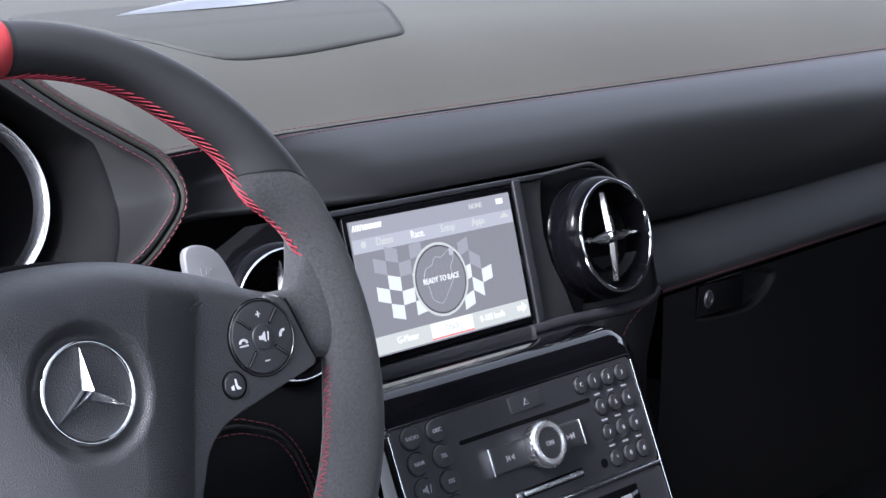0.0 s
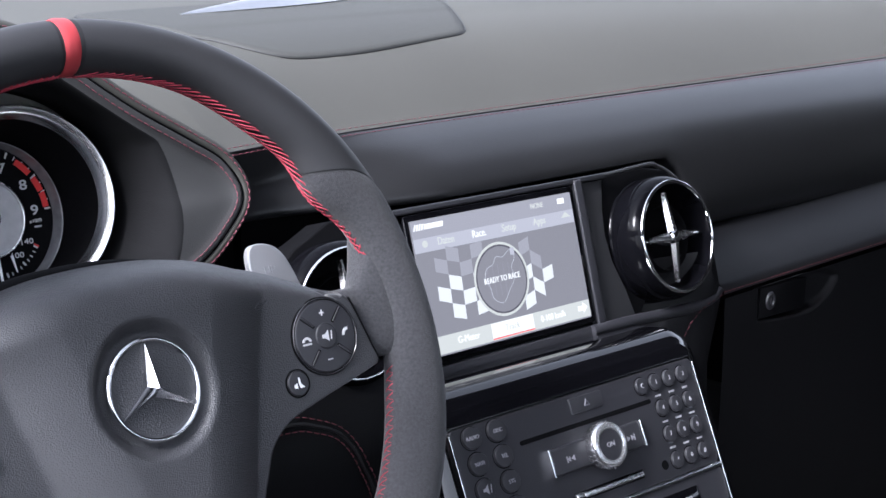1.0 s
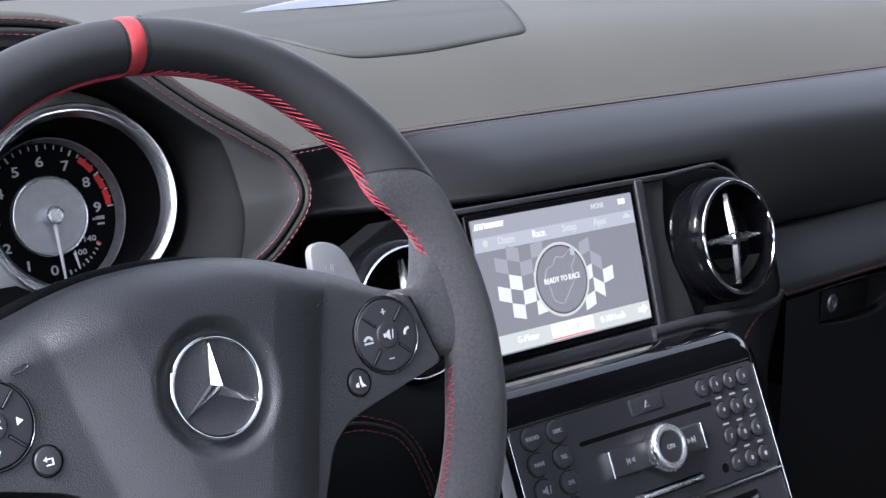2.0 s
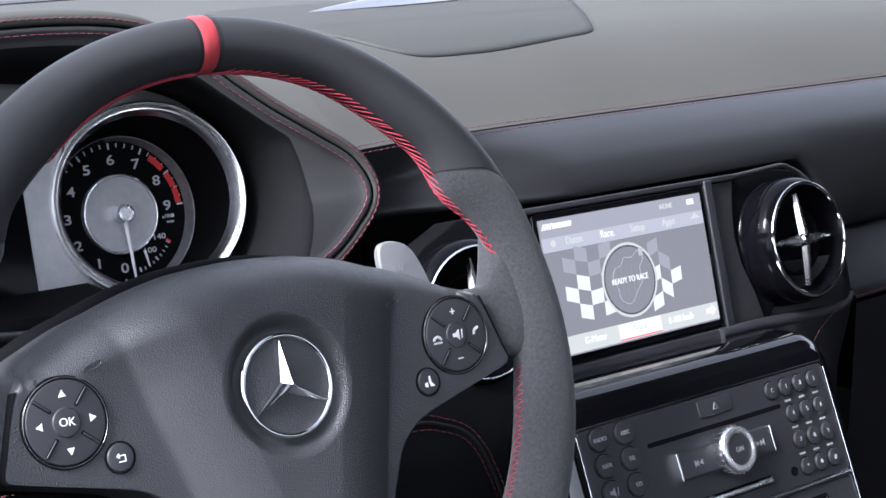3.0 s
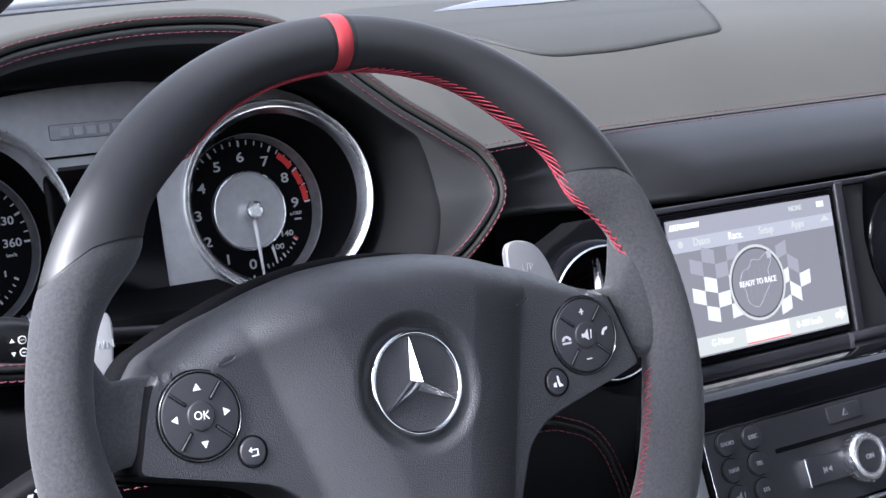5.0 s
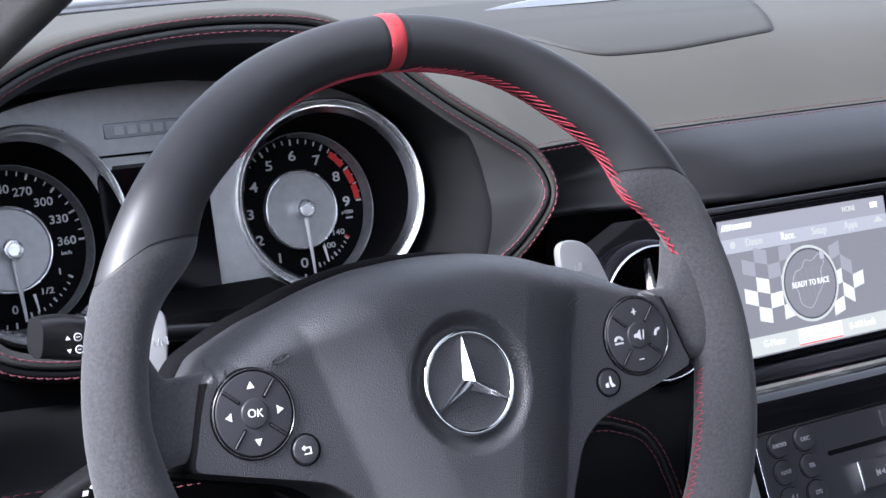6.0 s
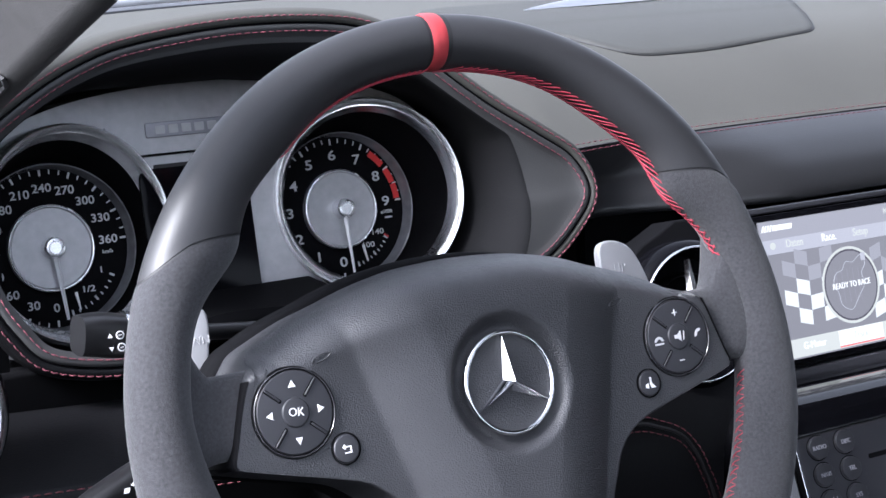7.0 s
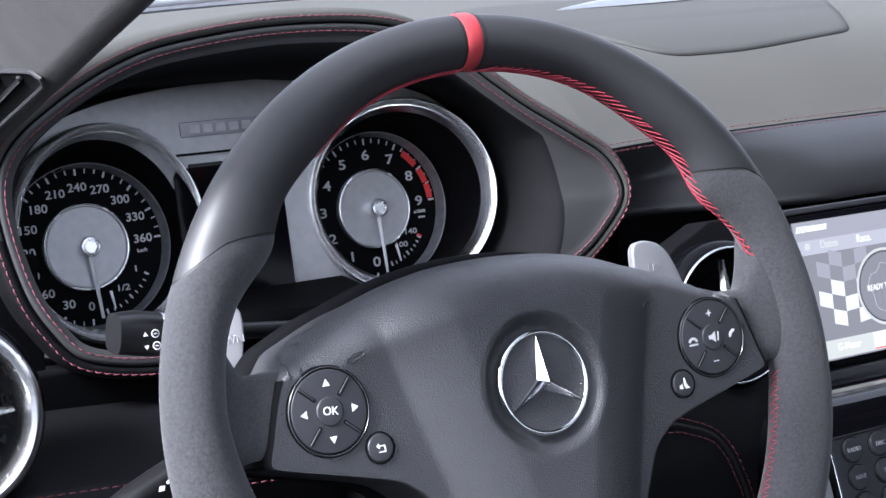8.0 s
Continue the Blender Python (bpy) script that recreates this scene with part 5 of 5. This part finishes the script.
def dial_marks(dial, names, a0, a1, r_num, size, r_in, r_out, minor, z=-0.0324, wide=1.3):
    n = len(names) - 1
    for i, text in enumerate(names):
        a = a0 + (a1 - a0) * i / n
        if text:
            words("figure", text, size, DIALPRINT, dial, r_num * math.cos(radians(a)), r_num * math.sin(radians(a)), z, turn=0, stretch=wide, weight=0.012)
    bm = bmesh.new()
    total = n * minor
    for i in range(total + 1):
        a = radians(a0 + (a1 - a0) * i / total)
        big = i % minor == 0
        u, w = Vector((math.cos(a), math.sin(a))), Vector((-math.sin(a), math.cos(a))) * (0.0006 if big else 0.00035)
        ri = r_in if big else r_in + (r_out - r_in) * 0.3
        prism([tuple(u * ri + w), tuple(u * r_out + w), tuple(u * r_out - w), tuple(u * ri - w)], z - 0.0002, z + 0.0002, bm=bm)
    return part("scale", bm, DIALPRINT, dial)


def needle(dial, a, length, z=-0.0245):
    t = radians(a)
    u, w = Vector((math.cos(t), math.sin(t), 0)), Vector((-math.sin(t), math.cos(t), 0))
    bm = bmesh.new()
    for f0, w0, f1, w1 in ((0.004, 0.0016, length, 0.0009),):
        capped([[u * f + w * wd + Vector((0, 0, z)), u * f + Vector((0, 0, z + 0.0012)), u * f - w * wd + Vector((0, 0, z)), u * f + Vector((0, 0, z - 0.0006))] for f, wd in ((f0, w0), (f1, w1))], bm)
    nd = part("needle", bm, WHITE, dial, "white pointer", smooth=10)
    part("needle_cap", lathe([(0.0, z + 0.0038), (0.0034, z + 0.0038), (0.0042, z + 0.0048), (0.0054, z + 0.0046), (0.0062, z + 0.0034), (0.0065, z - 0.002), (0.0065, -0.031)], 32), FROSTED, nd)
    return nd


def hub_disc(dial, r):
    d = part("centre_disc", lathe([(0.0, -0.0290), (r - 0.002, -0.0290), (r - 0.0012, -0.0280), (r, -0.0282), (r, -0.0326)], 64), PLATE, dial, "brushed silver centre disc")
    part("disc_edge", lathe([(r - 0.0005 + 0.0005 * math.cos(t), -0.0284 + 0.0005 * math.sin(t)) for t in [2 * math.pi * i / 8 for i in range(8)]], 64, close=True), FROSTED, d)


dial_marks(tdial, ["0", "1", "2", "3", "4", "5", "6", "7", "8", "9"], -92.4, -358, 0.0345, 0.0088, 0.0415, 0.0455, 4)
for a0, a1 in ((52, 36), (31, 18), (16.5, 3.5)):
    flat("red_zone", arc(0, 0, 0.0405, 0.0445, a0, a1, 6), REDPRINT, tdial, -0.0320)
words("figure", "x1000", 0.0034, WHITE, tdial, 0.0340, -0.0055, -0.0324)
flat("small_print", round_rect(0.0325, -0.0098, 0.0375, -0.0086, 0.0003, 2), GREYPRINT, tdial, -0.0324)
dial_marks(tdial, ["", "100", "140"], -76, -35, 0.0310, 0.0050, 0.0365, 0.0395, 4)
flat("red_zone", arc(0, 0, 0.0360, 0.0395, -34.5, -32.8, 3), REDPRINT, tdial, -0.0320)
hub_disc(tdial, 0.0254)
needle(tdial, -88, 0.0415)
needle_s = bmesh.new()
prism([(0.0112, -0.0250), (0.0128, -0.0248), (0.0142, -0.0352), (0.0136, -0.0353)], -0.0290, -0.0278, bm=needle_s)
part("needle", needle_s, WHITE, tdial, "small white pointer")

dial_marks(sdial, ["0", "30", "60", "90", "120", "150", "180", "210", "240", "270", "300", "330", "360"], -91.3, -358.5, 0.0352, 0.0070, 0.0425, 0.0462, 3, wide=1.12)
words("figure", "km/h", 0.0032, WHITE, sdial, 0.0340, -0.0060, -0.0324)
dial_marks(sdial, ["", "1/2", "1"], -78, -30, 0.0330, 0.0052, 0.0385, 0.0415, 4)
hub_disc(sdial, 0.0254)
needle(sdial, -86, 0.0425)
ns = bmesh.new()
prism([(0.0096, -0.0275), (0.0112, -0.0272), (0.0124, -0.0380), (0.0118, -0.0381)], -0.0290, -0.0278, bm=ns)
part("needle", ns, WHITE, sdial, "small white pointer")

# shift lights and small tell-tales on the silver panel
sl = part("light_slot", prism(round_rect(-0.0420, 0.0480, 0.0420, 0.0570, 0.0012, 3), -0.0050, -0.0030, 0.0004), SILVER, plate, "dark slot with a row of small lamps")
for k in range(9):
    flat("lamp", round_rect(-0.036 + 0.0082 * k, 0.0500, -0.0300 + 0.0082 * k, 0.0550, 0.0006, 2), PLATE, sl, -0.0030)
part("panel_line", prism(round_rect(-0.0520, 0.0372, 0.0520, 0.0386, 0.0004, 2), -0.0050, -0.0018), BLACK, plate)
flat("display_bar", round_rect(-0.040, 0.0290, -0.018, 0.0322, 0.0006, 2), GROOVE, plate, -0.0039)
flat("warning_mark", tri(-0.0665, 0.0530, 0.0036, 90), GROOVE, plate, -0.0039)


# ---- steering column and its levers ----
column = thing("steering_column", "black plastic steering column shroud", "steering column", leaning(0, 0.0, 0, 24))
rows = []
for c, w, h0, h1 in ((-0.074, 0.040, -0.050, 0.034), (-0.085, 0.050, -0.062, 0.030), (-0.13, 0.055, -0.070, 0.024), (-0.20, 0.058, -0.075, 0.015), (-0.26, 0.055, -0.07, 0.0)):
    rows.append([(x, y, c) for x, y in round_rect(-w, h0, w, h1, 0.018, 6)])
part("shroud", capped(rows), BLACK, column)


def lever(name, label, pts, radii, flat_by, at=(0, 0, 0)):
    lv = thing(name, label, "control lever", group="column levers")
    p = [q + Vector(at) for q in spline(pts, 30)]
    rows = []
    for i, q in enumerate(p):
        f = i / 29 * (len(radii) - 1)
        k = min(int(f), len(radii) - 2)
        r = radii[k] + (radii[k + 1] - radii[k]) * (f - k)
        t = (p[min(i + 1, 29)] - p[max(i - 1, 0)]).normalized()
        up = Vector((0, 0, 1))
        sd = t.cross(up).normalized()
        up = sd.cross(t)
        square = 0.62 if i > 20 else 1.0
        turns = [(math.cos(2 * math.pi * j / 24), math.sin(2 * math.pi * j / 24)) for j in range(24)]
        rows.append([q + sd * (r * flat_by * math.copysign(abs(c) ** square, c)) + up * (r * math.copysign(abs(e) ** square, e)) for c, e in turns])
    part("stem", capped(rows), LEVER, lv, smooth=40)
    return lv


cruise = lever("cruise_lever", "black cruise control lever with white symbols", [(-0.045, 0.095, 0.016), (-0.10, 0.086, 0.024), (-0.150, 0.078, 0.0315), (-0.166, 0.0758, 0.0340), (-0.180, 0.0742, 0.0372), (-0.1895, 0.073, 0.0385)], [0.0042] * 13 + [0.0098, 0.0106, 0.0104, 0.0094], 0.9, (0.0085, 0.02, -0.0062))
part("chrome_ring", lathe([(0.0106 + 0.0004 * math.cos(t), 0.0009 * math.sin(t)) for t in [2 * math.pi * i / 8 for i in range(8)]], 32, turn=Matrix.Translation((-0.1587, 0.0961, 0.0290)) @ pose(0, 0, 0, 0, 102, 4), close=True), CHROME, cruise)
sym = leaning(-0.1645, 0.0835, 0.0292, 12) @ Matrix.Diagonal((0.85, 0.85, 1, 1))


def lever_mark(name, outline, lv, m, mat=WHITE):
    bm = prism(outline, 0.0, 0.0002)
    bmesh.ops.transform(bm, matrix=m, verts=bm.verts)
    return part(name, bm, mat, lv)


for yy in (0.0032, -0.0036):
    lever_mark("symbol", [(0.0012 + 0.0024 * math.cos(a * math.pi / 8), yy + 0.0024 * math.sin(a * math.pi / 8)) for a in range(17)], cruise, sym)
    lever_mark("symbol_face", [(0.0012 + 0.0018 * math.cos(a * math.pi / 8), yy + 0.0018 * math.sin(a * math.pi / 8)) for a in range(16)], cruise, sym @ Matrix.Translation((0, 0, 0.0002)), LEVER)
    lever_mark("symbol", round_rect(0.0002, yy - 0.0002, 0.0022, yy + 0.0002, 0.0001, 2), cruise, sym @ Matrix.Translation((0, 0, 0.0004)))
    lever_mark("symbol", tri(-0.0045, yy, 0.0016, 90 if yy > 0 else -90), cruise, sym)
wiper = lever("wiper_lever", "thick black indicator and wiper lever with white symbols", [(-0.045, 0.085, -0.030), (-0.10, 0.076, -0.030), (-0.150, 0.068, -0.0300), (-0.172, 0.0640, -0.0335), (-0.195, 0.060, -0.0405), (-0.215, 0.057, -0.048)], [0.006, 0.006, 0.0070, 0.0096, 0.0108, 0.0106, 0.0095, 0.0085, 0.0060], 0.9, (0.006, 0, -0.001))
part("chrome_ring", lathe([(0.0110 + 0.0004 * math.cos(t), 0.0008 * math.sin(t)) for t in [2 * math.pi * i / 8 for i in range(8)]], 32, turn=Matrix.Translation((-0.1605, 0.0650, -0.0332)) @ pose(0, 0, 0, 0, 80, 4), close=True), CHROME, wiper)
ws_ = leaning(-0.1705, 0.0525, -0.0310, 20) @ Matrix.Diagonal((0.75, 0.75, 1, 1))
lever_mark("symbol", arc(0.0, -0.0022, 0.0030, 0.0048, 30, 150), wiper, ws_)
lever_mark("symbol", [(-0.0006, -0.002), (0.0006, -0.002), (0.0024, 0.0022), (0.0014, 0.0022)], wiper, ws_)
lever_mark("symbol", [(-0.0095, -0.0040), (-0.0060, -0.0040), (-0.0050, -0.0010), (-0.0085, -0.0010)], wiper, ws_)
